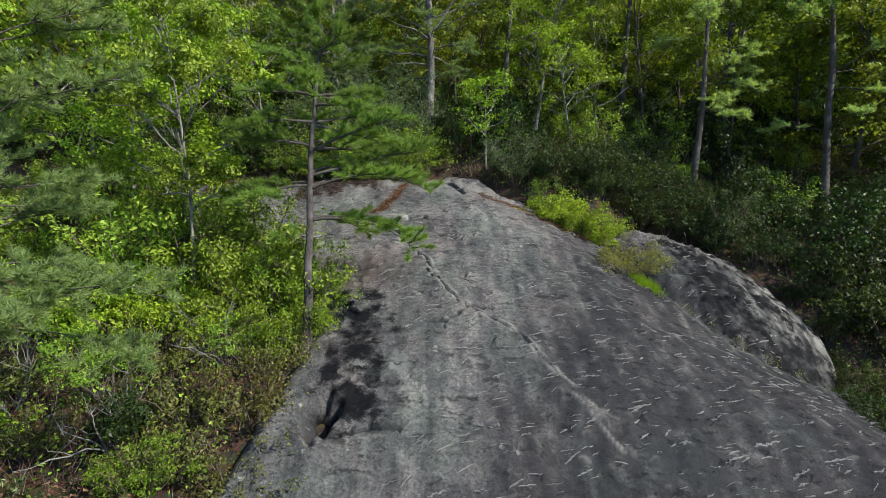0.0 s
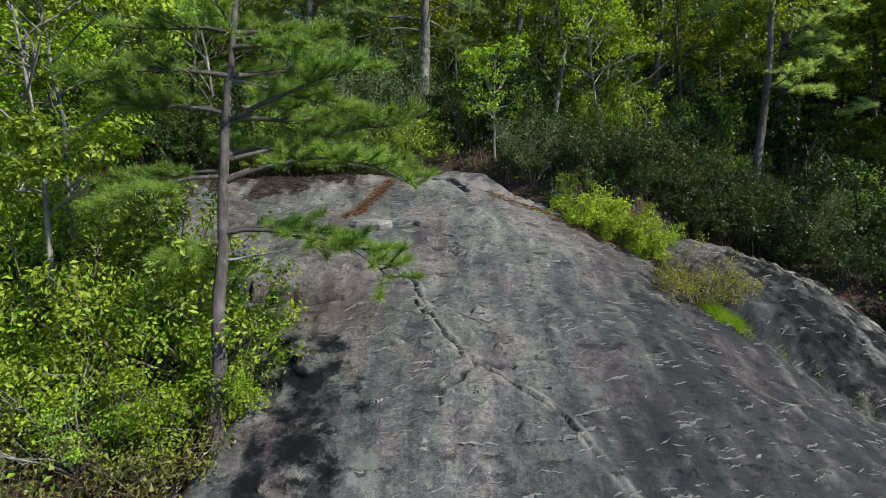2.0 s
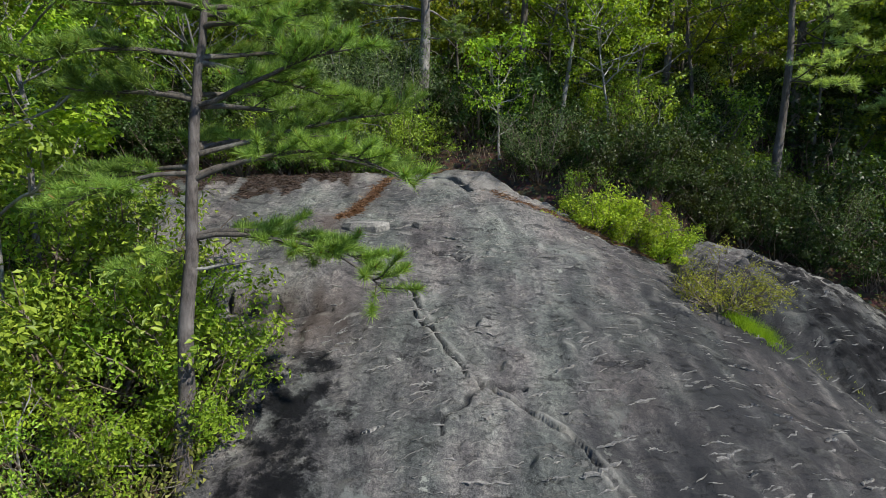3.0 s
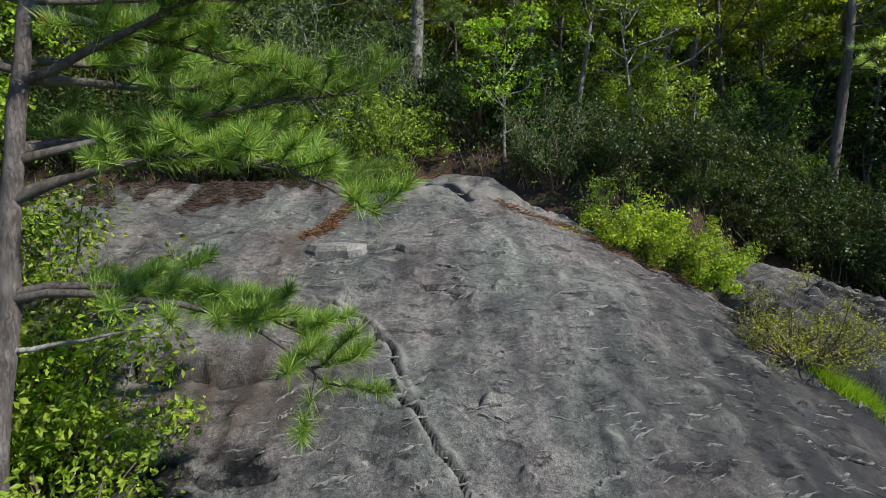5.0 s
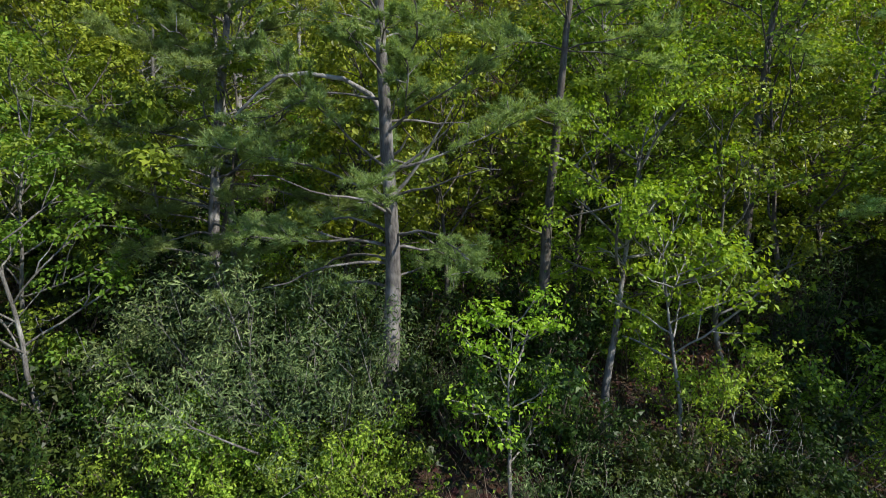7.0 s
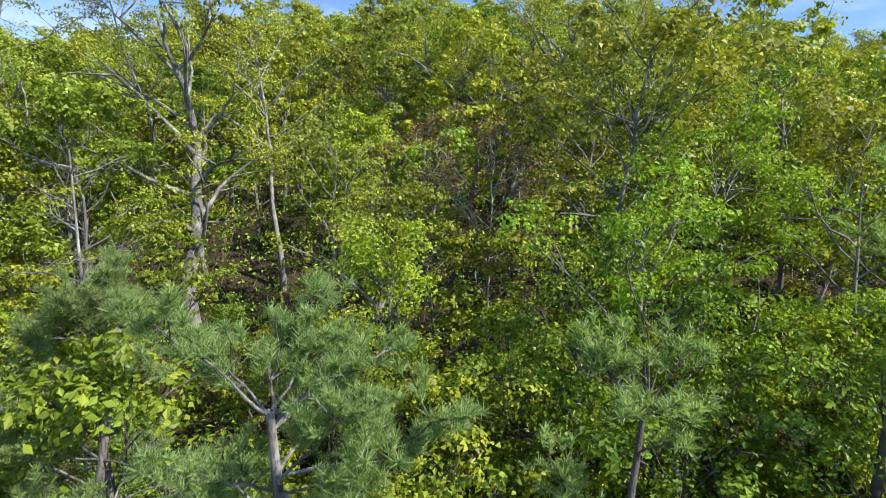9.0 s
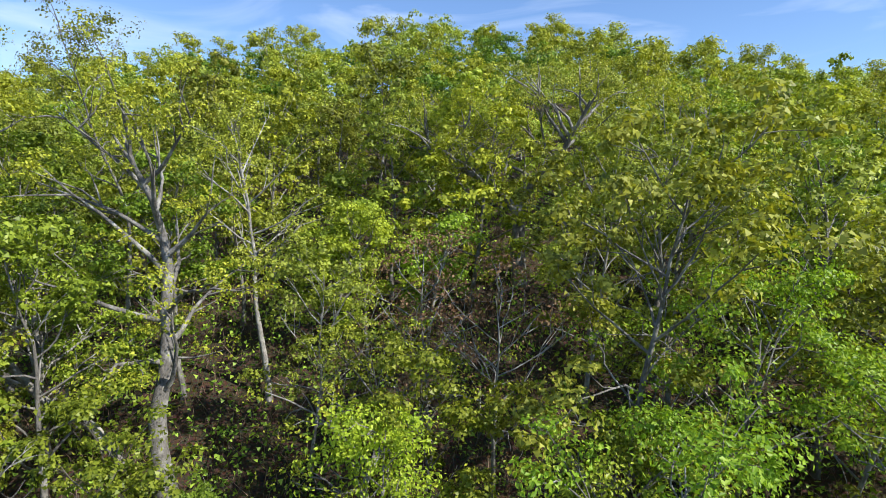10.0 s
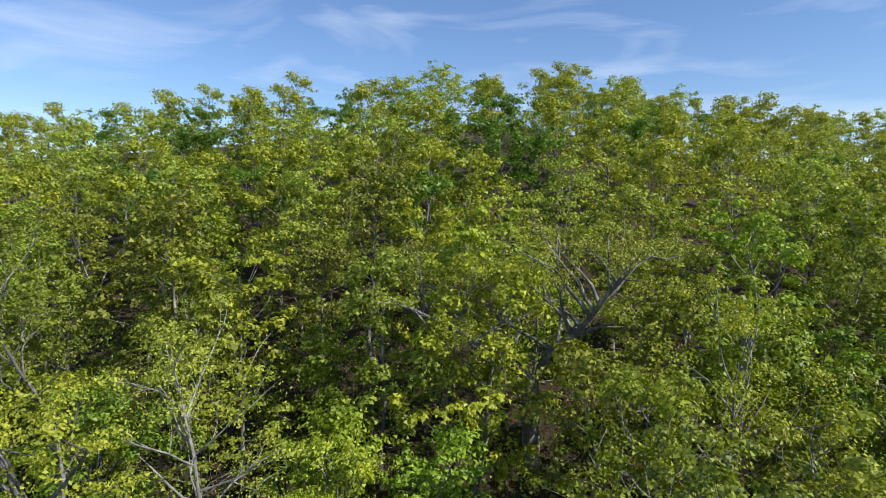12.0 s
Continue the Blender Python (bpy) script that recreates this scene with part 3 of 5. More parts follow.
    # shade of the hollow, painted as a dark patch
    stain_shade = np.maximum(stain_shade, hole * 0.9)
    # rust wash round the ledge and down from the needle drifts
    rust = np.clip(np.exp(-(((X + 2.0) / 0.9) ** 2 + ((Y - 13.2) / 0.55) ** 2)) * (0.7 + 0.5 * n2), 0, 0.8)
    q, a = polyline(X, Y, ((-1.35, 18.9), (-1.7, 17.6), (-2.1, 16.4), (-2.2, 14.6)))
    rust = np.maximum(rust, np.clip(np.exp(-(q / 0.30) ** 2) * (0.45 + 0.5 * n1), 0, 0.7))
    rust = np.maximum(rust, 0.85 * litter_mask(X, Y))
    pale = np.clip(gate * np.exp(-((teeth - 0.60) / 0.09) ** 2) * 0.45, 0, 0.5)
    pale = np.maximum(pale, np.clip(vein * 0.75, 0, 0.75))
    # pale rim on the side hump: its sunlit edge put into the colour
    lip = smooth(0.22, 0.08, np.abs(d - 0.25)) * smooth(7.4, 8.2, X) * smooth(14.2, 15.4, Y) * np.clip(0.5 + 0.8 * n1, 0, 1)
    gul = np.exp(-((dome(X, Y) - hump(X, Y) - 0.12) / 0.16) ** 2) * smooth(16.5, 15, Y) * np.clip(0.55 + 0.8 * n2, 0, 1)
    pale = np.maximum(pale, np.clip(np.maximum(np.maximum(lip, gul), lit_crest), 0, 0.85))
    top = smooth(18.2, 19.0, Y) * smooth(-1.4, -0.6, X) * np.clip(0.55 + 0.4 * n1, 0, 1)
    pale = np.maximum(pale, 0.5 * top)
    ROCK_GRID.extend((xs, ys, Z))
    keep = d > -0.8
    nx, ny = len(xs), len(ys)
    i = (np.arange(ny - 1)[:, None] * nx + np.arange(nx - 1)[None])
    ok = keep[:-1, :-1] & keep[1:, :-1] & keep[:-1, 1:] & keep[1:, 1:]
    i = i[ok]
    f = np.stack((i, i + 1, i + nx + 1, i + nx), -1)
    used = np.unique(f)
    remap = np.zeros(nx * ny, int)
    remap[used] = np.arange(len(used))
    g = Geo()
    g.add(np.stack((X, Y, Z), -1).reshape(-1, 3)[used], remap[f])
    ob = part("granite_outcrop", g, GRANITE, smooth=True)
    for key, values in (("stain_shade", stain_shade), ("rust", rust), ("pale", pale), ("film_shade", film_shade)):
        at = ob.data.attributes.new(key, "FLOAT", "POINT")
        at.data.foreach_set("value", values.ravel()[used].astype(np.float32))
    return tagged(ob, "bare grey granite dome with cracks, dark seeps and pale lichen", "rock outcrop")


build_ground()
rock = build_rock()


# ---------------- plants ----------------
def shade_tree(rng, H, crown_r, crown_base, limbs, n_leaf, leaf, bark, green, trunk_r, lean=(0, 0), wob=0.05, tri=False, fork=0.0, up=0.8, puff=0.55, sides=6):
    """A broad-leaved tree at the origin: meshes of its trunk with limbs, and of its crown."""
    wood, crown = Geo(), Geo()
    way = np.array([lean[0], lean[1], 1.0])
    stems = []
    if fork:
        low = curve((0, 0, -0.3), way, H * fork + 0.3, 6, rng, wob * 0.6)
        tube(wood, low, np.linspace(trunk_r * 1.25, trunk_r * 0.9, 6), 8, 0.06, rng)
        for s in (-1, 1):
            w = way + np.array([s * rng.uniform(0.65, 0.9), rng.uniform(-0.2, 0.2), 0])
            p = curve(low[-1] - way * 0.1, w, H * (1 - fork) * 0.95, 9, rng, wob * 1.8, 0.05)
            tube(wood, p, np.linspace(trunk_r * 0.72, trunk_r * 0.12, 9), 7, 0.06, rng)
            stems.append(p)
    else:
        p = curve((0, 0, -0.3), way, H * 0.93 + 0.3, 12, rng, wob, 0.04)
        tube(wood, p, trunk_r * (np.linspace(1.0, 0.10, 12) ** 0.9 + 0.25 * np.exp(-np.linspace(0, 9, 12))), 8 if sides > 4 else 5, 0.05, rng)
        stems.append(p)
    centres, radii = [], []
    for i in range(limbs):
        stem = stems[i % len(stems)]
        u = crown_base + (0.97 - crown_base) * ((i + rng.uniform(0.1, 0.9)) / limbs)
        start = lerp_path(stem, [u])[0]
        hgt = (u - crown_base) / max(0.01, 1 - crown_base)
        reach = crown_r * 1.3 * np.sqrt(max(0.24, 1 - ((hgt - 0.35) / 0.72) ** 2)) * rng.uniform(0.6, 1.1)
        ang = i * 2.39996 + rng.uniform(-0.5, 0.5)
        w = np.array([np.cos(ang), np.sin(ang), up * rng.uniform(0.3, 1.0) + hgt * 0.6])
        q = curve(start, w, reach, 6, rng, 0.16, 0.03)
        r0 = min(trunk_r * (0.42 - 0.25 * hgt), 0.11)
        tube(wood, q, np.linspace(r0, 0.015, 6), sides, 0.05, rng)
        for k in range(3):
            s0 = lerp_path(q, [rng.uniform(0.3, 0.95)])[0]
            tw = unit(q[-1] - q[0]) + rng.standard_normal(3) * 0.6
            tpath = curve(s0, tw, reach * rng.uniform(0.3, 0.6), 4, rng, 0.2, 0.05)
            if sides > 3:
                tube(wood, tpath, np.linspace(r0 * 0.35 + 0.008, 0.006, 4), 4 if sides > 4 else 3)
            centres.append(tpath[-1])
            radii.append(puff * rng.uniform(0.6, 1.35))
        centres.append(q[-1])
        radii.append(puff * rng.uniform(0.8, 1.4))
    per = max(3, int(n_leaf / len(centres)))
    c, off = sprays(centres, radii, per, rng)
    c[:, 2] = np.maximum(c[:, 2], 0.25)
    leaves(crown, c, leaf, rng, tri=tri, out=off)
    return wood.mesh("trunk", bark, True), crown.mesh("crown", green)


def pine_mesh(rng, H, reach, first, whorls, trunk_r, tufts, per, needle, width, bark, green, lean=(0, 0), bare=0.0, droop=-0.02):
    """A pine at the origin: a trunk and swept limbs, with soft clouds of needles on the outer twigs."""
    wood, crown = Geo(), Geo()
    p = curve((0, 0, -0.3), (lean[0], lean[1], 1.0), H + 0.3, 14, rng, 0.03, 0.02)
    tube(wood, p, trunk_r * np.linspace(1.0, 0.10, 14) ** 0.8 + 0.01, 9, 0.06, rng)
    spots = []
    for i in range(whorls):
        u = min(first + (1.0 - first) * (i + rng.uniform(0, 0.7)) / (whorls - 2), 0.995)
        hgt = (u - first) / (1 - first)
        start = lerp_path(p, [u])[0]
        for k in range(rng.integers(2, 4)):
            ang = rng.uniform(0, 6.28)
            L = reach * (1.05 - 0.6 * hgt ** 2) * rng.uniform(0.5, 1.2)
            q = curve(start, (np.cos(ang), np.sin(ang), rng.uniform(0.1, 0.45) + 0.3 * hgt), L, 9, rng, 0.15, droop - 0.05 * (1 - hgt) + 0.03 * hgt)
            r0 = max(0.014, trunk_r * 0.19 * (1 - 0.5 * hgt))
            tube(wood, q, np.linspace(r0, 0.006, 9), 5, 0.08, rng)
            if rng.uniform() < bare:
                continue
            for m in range(int(4 + L * 4.0)):
                s0 = lerp_path(q, [rng.uniform(0.40, 1.0)])[0]
                tw = curve(s0, unit(q[-1] - q[0]) + rng.standard_normal(3) * np.array([0.75, 0.75, 0.2]), rng.uniform(0.2, 0.55), 4, rng, 0.18, 0.09)
                tube(wood, tw, np.linspace(0.010, 0.004, 4), 3)
                size = rng.uniform(0.8, 1.25)
                for k2 in range(tufts):
                    at = lerp_path(tw, [0.35 + 0.65 * (k2 + 1) / tufts])[0]
                    spots.append((at + rng.standard_normal(3) * np.array([0.07, 0.07, 0.03]), unit(tw[-1] - tw[0]), size))
    c = np.repeat(np.array([s[0] for s in spots]), per, 0)
    d = np.repeat(np.array([s[1] for s in spots]), per, 0)
    s = np.repeat(np.array([s[2] for s in spots]), per, 0)
    c = c + d * rng.uniform(-0.10, 0.04, len(c))[:, None]
    w = unit(d * 0.55 + unit(rng.standard_normal(c.shape)) * np.array([1.0, 1.0, 0.75]) + np.array([0, 0, 0.35]))
    blades(crown, c, w, needle * s * rng.uniform(0.7, 1.2, len(c)), np.full(len(c), width), rng)
    return wood.mesh("trunk", bark, True), crown.mesh("crown", green)


def shrub_mesh(rng, r, h, stems, n_leaf, leaf, bark, green, aspect=0.5, hollow=0.35, spray=0.22, up=0.5, tri=False):
    """A many-stemmed shrub at the origin: stems and foliage in uneven sprays."""
    wood, crown = Geo(), Geo()
    centres, radii = [], []
    for i in range(stems):
        ang = rng.uniform(0, 6.28)
        out = rng.uniform(0.1, 1.0) ** 0.7
        L = h * rng.uniform(0.65, 1.15)
        w = np.array([np.cos(ang) * out * r / h * 1.3, np.sin(ang) * out * r / h * 1.3, 1.0])
        q = curve((np.cos(ang) * 0.12 * r, np.sin(ang) * 0.12 * r, -0.1), w, L, 6, rng, 0.16)
        tube(wood, q, np.linspace(0.016 * h ** 0.5 + 0.006, 0.004, 6), 3)
        for k in range(3):
            s0 = lerp_path(q, [rng.uniform(hollow, 1.0)])[0]
            t2 = curve(s0, unit(q[-1] - q[0]) + rng.standard_normal(3) * 0.65, L * rng.uniform(0.15, 0.38), 4, rng, 0.2)
            tube(wood, t2, np.linspace(0.007, 0.003, 4), 3)
            for z in lerp_path(t2, (0.5, 1.0)):
                centres.append(z)
                radii.append(spray * rng.uniform(0.6, 1.3))
    per = max(2, int(n_leaf / len(centres)))
    c, off = clusters(centres, radii, per, rng, 0.75)
    c[:, 2] = np.maximum(c[:, 2], 0.04)
    leaves(crown, c, leaf, rng, up=up, aspect=aspect, tri=tri, out=off)
    return wood.mesh("stem", bark, True), crown.mesh("foliage", green)


def plant(name, meshes, m, label, category, group="", parts=("trunk", "crown")):
    root = thing(name, m, label, category, group)
    for key, me in zip(parts, meshes):
        ob = new(key, me)
        ob.parent = root
    return root


def place(x, y, turn=0.0, size=1.0, sink=0.05):
    return Matrix.LocRotScale((x, y, at_ground(x, y, sink)), Euler((0, 0, turn)), (size, size, size))


def rng_of(seed):
    return np.random.default_rng(seed)


# ----- the slender pine that leans over the rock -----
def near_pine():
    rng = rng_of(5)
    base = np.array([-2.62, 10.84, -3.12])
    root = thing("pine_tree", Matrix.Translation(base), "slender young pine with flaky grey bark at the rock's edge", "pine tree")
    wood = Geo()
    mid, top = np.array([0.02, 0.72, 3.85]), np.array([0.22, 1.0, 6.3])
    u = np.linspace(0, 1, 22)[:, None]
    path = np.where(u < 0.6, mid * (u / 0.6), mid + (top - mid) * ((u - 0.6) / 0.4))
    path = path + rng.standard_normal(path.shape) * 0.012
    path[0] -= np.array([0, 0, 0.3])
    tube(wood, path, 0.082 * (1 - 0.86 * u[:, 0]) + 0.012, 12, 0.035, rng)
    part("trunk", wood, BARK_PINE, root, "flaky grey-brown trunk", True)
    # limbs: height along the trunk, bearing (0 is right, 90 away), reach, rise
    limbs = ((0.385, -3, 2.2, 0.32), (0.39, 9, 1.9, 0.34), (0.39, 40, 1.5, 0.14), (0.37, 215, 0.6, 0.1), (0.478, -8, 2.5, 0.50), (0.485, 22, 2.2, 0.50), (0.49, 190, 1.4, 0.05), (0.50, 165, 1.3, 0.1), (0.52, 10, 2.3, 0.28), (0.53, 55, 2.0, 0.2), (0.53, 100, 1.5, 0.2),
             (0.60, 0, 1.9, 0.22), (0.60, 35, 2.3, 0.22), (0.61, 185, 1.5, 0.15), (0.61, 150, 1.5, 0.2), (0.62, 70, 1.8, 0.2), (0.68, 15, 1.5, 0.15), (0.68, 100, 1.4, 0.2), (0.69, 205, 1.5, 0.2), (0.69, 50, 1.6, 0.15),
             (0.74, 330, 0.9, 0.2), (0.76, 40, 1.2, 0.2), (0.77, 170, 1.4, 0.25), (0.77, 280, 0.8, 0.3), (0.77, 5, 1.0, 0.25), (0.78, 110, 1.2, 0.2), (0.84, 10, 0.8, 0.35), (0.84, 120, 1.1, 0.4), (0.85, 220, 1.0, 0.4), (0.90, 60, 0.75, 0.5),
             (0.91, 180, 0.8, 0.5), (0.91, 320, 0.6, 0.55), (0.96, 20, 0.45, 0.7), (0.96, 140, 0.5, 0.7), (0.97, 260, 0.45, 0.8))
    buds = Geo()
    for u0, bearing, L, rise in limbs:
        start = lerp_path(path, [u0])[0]
        a = radians(bearing)
        sag = -0.12 if u0 < 0.4 else -0.10 if u0 < 0.5 else -0.02
        q = curve(start, (math.cos(a), math.sin(a), rise), L, 9, rng, 0.07, sag)
        w = Geo()
        tube(w, q, np.linspace(0.034 if u0 < 0.8 else 0.02, 0.007, 9), 6, 0.05, rng)
        green = Geo()
        spots = []
        for k in range(int(5 + L * 9)):
            s0 = lerp_path(q, [rng.uniform(0.25, 1.0)])[0]
            tw = curve(s0, unit(q[-1] - q[0]) + rng.standard_normal(3) * np.array([0.7, 0.7, 0.12]) + np.array([0, 0, 0.12]), rng.uniform(0.15, 0.5), 5, rng, 0.12, 0.05)
            tube(w, tw, np.linspace(0.010, 0.004, 5), 4)
            for z in lerp_path(tw, (0.45, 0.75, 0.9, 1.0)):
                spots.append((z, unit(tw[-1] - tw[-2])))
        spots.append((q[-1], unit(q[-1] - q[-2])))
        n = 64
        c = np.repeat(np.array([s[0] for s in spots]), n, 0)
        d = np.repeat(np.array([s[1] for s in spots]), n, 0)
        c = c + d * rng.uniform(-0.07, 0.02, len(c))[:, None]
        way = unit(d * 0.6 + rng.standard_normal(c.shape) * 0.55 + np.array([0, 0, 0.35]))
        blades(green, c, way, rng.uniform(0.09, 0.16, len(c)), np.full(len(c), 0.0075), rng)
        limb = part("branch", w, BARK_DARK, root, "", True)
        part("foliage", green, NEEDLE, limb, "fresh green pine needles in tufts")
        tips = np.array([s for s in spots[3::8]], float)
        c = np.repeat(tips[:, 0], 3, 0)
        blades(buds, c, unit(np.repeat(tips[:, 1], 3, 0) + np.array([0, 0, 0.8])), rng.uniform(0.05, 0.09, len(c)), np.full(len(c), 0.022), rng)
    tagged(part("buds", buds, BUD, root, "orange-brown buds at the needle tufts"), kind="stuff")
    # a dead snag low on the trunk
    w = Geo()
    q = curve(lerp_path(path, [0.335])[0], (1, 0.2, 0.12), 0.8, 6, rng, 0.12)
    tube(w, q, np.linspace(0.022, 0.005, 6), 5)
    part("dead_branch", w, BARK_GREY, root, "bare grey dead branch", True)


near_pine()

# ----- pines at the back of the rock and in the wood -----
PINES = (   # x, y, height, reach, trunk radius, seed, whorls, lean
    (-0.50, 22.0, 10.4, 2.4, 0.17, 1, 25, (-0.01, 0.0), "tall pine with patchy grey bark and long bare lower limbs"),
    (-4.15, 23.3, 9.8, 2.8, 0.14, 2, 24, (-0.05, 0.0), "tall pine with drooping dull-green needle sprays"),
    (2.35, 23.2, 9.2, 1.8, 0.12, 3, 6, (0.03, 0.0), "slim pine with a bare pole-like trunk and a high fork"),
    (9.0, 21.0, 11.5, 2.0, 0.11, 4, 12, (0.02, 0.0), "thin straight pine with sparse horizontal limbs"),
    (13.4, 20.4, 12.0, 2.6, 0.14, 5, 12, (0.01, 0.0), "tall pine with sparse spreading limbs"),
    (12.0, 25.3, 12.5, 2.2, 0.15, 6, 10, (0.0, 0.0), "tall dark pine in the wood"),
    (7.8, 26.3, 12.0, 1.8, 0.13, 7, 7, (0.01, 0.0), "tall straight pine with a bare lower trunk"),
    (-6.3, 7.3, 8.6, 2.1, 0.06, 8, 26, (0.0, 0.0), "bushy pine with soft grey-green needles on the slope"),
)
# two pines added at the right, mostly out of view, to shade the under-storey
PINES += tuple((x, y, 12.5, 2.8, 0.15, 20 + i, 12, (0.0, 0.0), "tall dark pine in the wood") for i, (x, y) in enumerate(((17.2, 19.6), (20.4, 18.6))))
for x, y, H, reach, tr, seed, wh, lean, text in PINES:
    low = {3: 0.55, 8: 0.36, 7: 0.5, 6: 0.45}.get(seed, 0.30)
    rich = seed in (1, 2, 8)
    ms = pine_mesh(rng_of(100 + seed) if seed < 20 else rng_of(120), H, reach, low, wh, tr, 4, 72 if rich else 34, 0.12 if rich else 0.14, 0.0105 if rich else 0.017, BARK_PATCHY if seed in (1, 2) else BARK_DARK, NEEDLE_OLD, lean, 0.10 if seed != 8 else 0.0)
    tree = plant("pine_tree", ms, place(x, y), text, "pine tree", "pines")
    if seed == 1:
        w = Geo()
        r1 = rng_of(9)
        q = np.array([(-0.1, 0, 6.1), (-0.35, 0, 6.35), (-0.8, -0.05, 6.6), (-1.4, -0.1, 6.62), (-1.9, -0.15, 6.6), (-2.2, -0.2, 6.3), (-2.6, -0.25, 5.95)]) + r1.standard_normal((7, 3)) * 0.03
        tube(w, q, np.linspace(0.055, 0.022, 7), 6, 0.05, r1)
        q = curve((0.05, 0, 4.6), (0.55, -0.2, 0.9), 1.9, 7, r1, 0.12, 0.05)
        tube(w, q, np.linspace(0.04, 0.01, 7), 5, 0.05, r1)
        for k in range(7):
            q = curve((0, 0, r1.uniform(3.2, 7.5)), (r1.normal(), -0.3, 0.3), r1.uniform(0.5, 1.5), 6, r1, 0.18)
            tube(w, q, np.linspace(0.03, 0.006, 6), 5)
        part("bare_limb", w, BARK_PALE, tree, "bare pale crooked limb", True)

# ----- broad-leaved trees near the rock -----
NEAR_TREES = (   # x, y, height, crown radius, crown base, trunk radius, lean, bark, leaf, leaf size, count, label
    (-5.3, 12.1, 6.6, 1.25, 0.38, 0.05, (0.01, 0), BARK_PALE, LEAF_SPRING, 0.085, 9000, "young broad-leaved tree with pale bark and fresh spring leaves"),
    (-6.4, 14.2, 7.0, 1.8, 0.25, 0.06, (-0.02, 0), BARK_GREY, LEAF_BRIGHT, 0.11, 7000, "leafy young tree with yellow-green spring leaves"),
    (-8.8, 16.5, 8.0, 2.2, 0.2, 0.07, (0, 0), BARK_GREY, LEAF_BRIGHT, 0.11, 7500, "leafy tree beside the rock with bright spring leaves"),
    (-6.2, 21.2, 6.2, 1.6, 0.22, 0.06, (0.05, 0), BARK_GREY, LEAF_WOOD, 0.10, 3200, "leaning thin pale-stemmed tree with light leaves"),
    (-7.6, 22.6, 6.8, 1.7, 0.22, 0.06, (-0.12, 0), BARK_GREY, LEAF_WOOD, 0.10, 3200, "leaning thin pale-stemmed tree with light leaves"),
    (1.55, 20.7, 3.4, 0.85, 0.25, 0.04, (-0.04, 0), BARK_PALE, LEAF_BRIGHT, 0.085, 2400, "small tree with drooping bright yellow-green leaf clusters"),
    (3.45, 22.2, 6.4, 1.75, 0.48, 0.085, (0.06, 0), BARK_GREY, LEAF_BRIGHT, 0.095, 5200, "slender tree with a crooked pale trunk and bright leaves"),
    (4.75, 21.8, 4.4, 1.3, 0.45, 0.05, (0.08, 0), BARK_PALE, LEAF_BRIGHT, 0.11, 2600, "thin crooked pale-stemmed young tree"),
    (6.4, 23.4, 6.6, 1.7, 0.3, 0.07, (0.03, 0), BARK_GREY, LEAF_WOOD, 0.11, 3000, "young tree with fresh green leaves"),
    (8.9, 26.2, 9.5, 2.3, 0.3, 0.08, (0.02, 0), BARK_DARK, LEAF_WOOD, 0.12, 4200, "tall young tree with fresh green leaves"),
    (11.0, 22.6, 8.0, 1.9, 0.3, 0.06, (0, 0), BARK_DARK, LEAF_WOOD, 0.14, 5500, "young tree with green leaves in the wood"),
    (14.5, 24.0, 9.0, 2.2, 0.25, 0.08, (0, 0), BARK_DARK, LEAF_WOOD, 0.15, 6000, "leafy young tree in the wood"),
    (16.8, 21.0, 9.0, 2.4, 0.2, 0.09, (0, 0), BARK_DARK, LEAF_CANOPY, 0.15, 6000, "leafy tree in the wood"),
    (0.6, 24.6, 7.0, 1.7, 0.35, 0.06, (0, 0), BARK_DARK, LEAF_WOOD, 0.13, 2600, "young tree with fresh green leaves"),
    (-1.9, 24.5, 7.0, 1.7, 0.3, 0.06, (0, 0), BARK_DARK, LEAF_WOOD, 0.14, 4800, "young tree with fresh green leaves"),
    (-5.0, 25.3, 8.5, 2.0, 0.3, 0.07, (0, 0), BARK_DARK, LEAF_WOOD, 0.15, 5200, "leafy tree in the wood"),
    (-9.5, 24.0, 9.0, 2.2, 0.2, 0.08, (0, 0), BARK_DARK, LEAF_WOOD, 0.15, 6200, "leafy tree in the wood"),
    (-11.5, 19.0, 8.5, 2.3, 0.15, 0.08, (0, 0), BARK_GREY, LEAF_BRIGHT, 0.12, 7500, "leafy tree with bright spring leaves"),
    (-9.6, 10.8, 7.5, 2.2, 0.2, 0.07, (0, 0), BARK_GREY, LEAF_SPRING, 0.13, 6000, "leafy young tree on the slope"),
    # two dense crowns added at the right margin to throw shade
    (15.9, 22.6, 11.0, 2.9, 0.15, 0.11, (0, 0), BARK_DARK, LEAF_CANOPY, 0.20, 9000, "leafy tree in the wood"),
    (19.4, 21.6, 12.0, 3.0, 0.15, 0.12, (0, 0), BARK_DARK, LEAF_CANOPY, 0.20, 9000, "leafy tree in the wood"),
    (5.2, 27.0, 9.0, 2.0, 0.35, 0.07, (0, 0), BARK_DARK, LEAF_WOOD, 0.14, 3000, "slim young tree in the wood"),
)
for i, (x, y, H, cr_, cb, tr, lean, bark, green, leaf, n, text) in enumerate(NEAR_TREES):
    ms = shade_tree(rng_of(200 + i), H, cr_, cb, 14, int(n * 1.3), leaf * 0.95, bark, green, tr, lean, 0.07, puff=0.26 * cr_ + 0.12)
    plant("tree", ms, place(x, y, i * 1.3), text, "tree", "young trees round the rock")

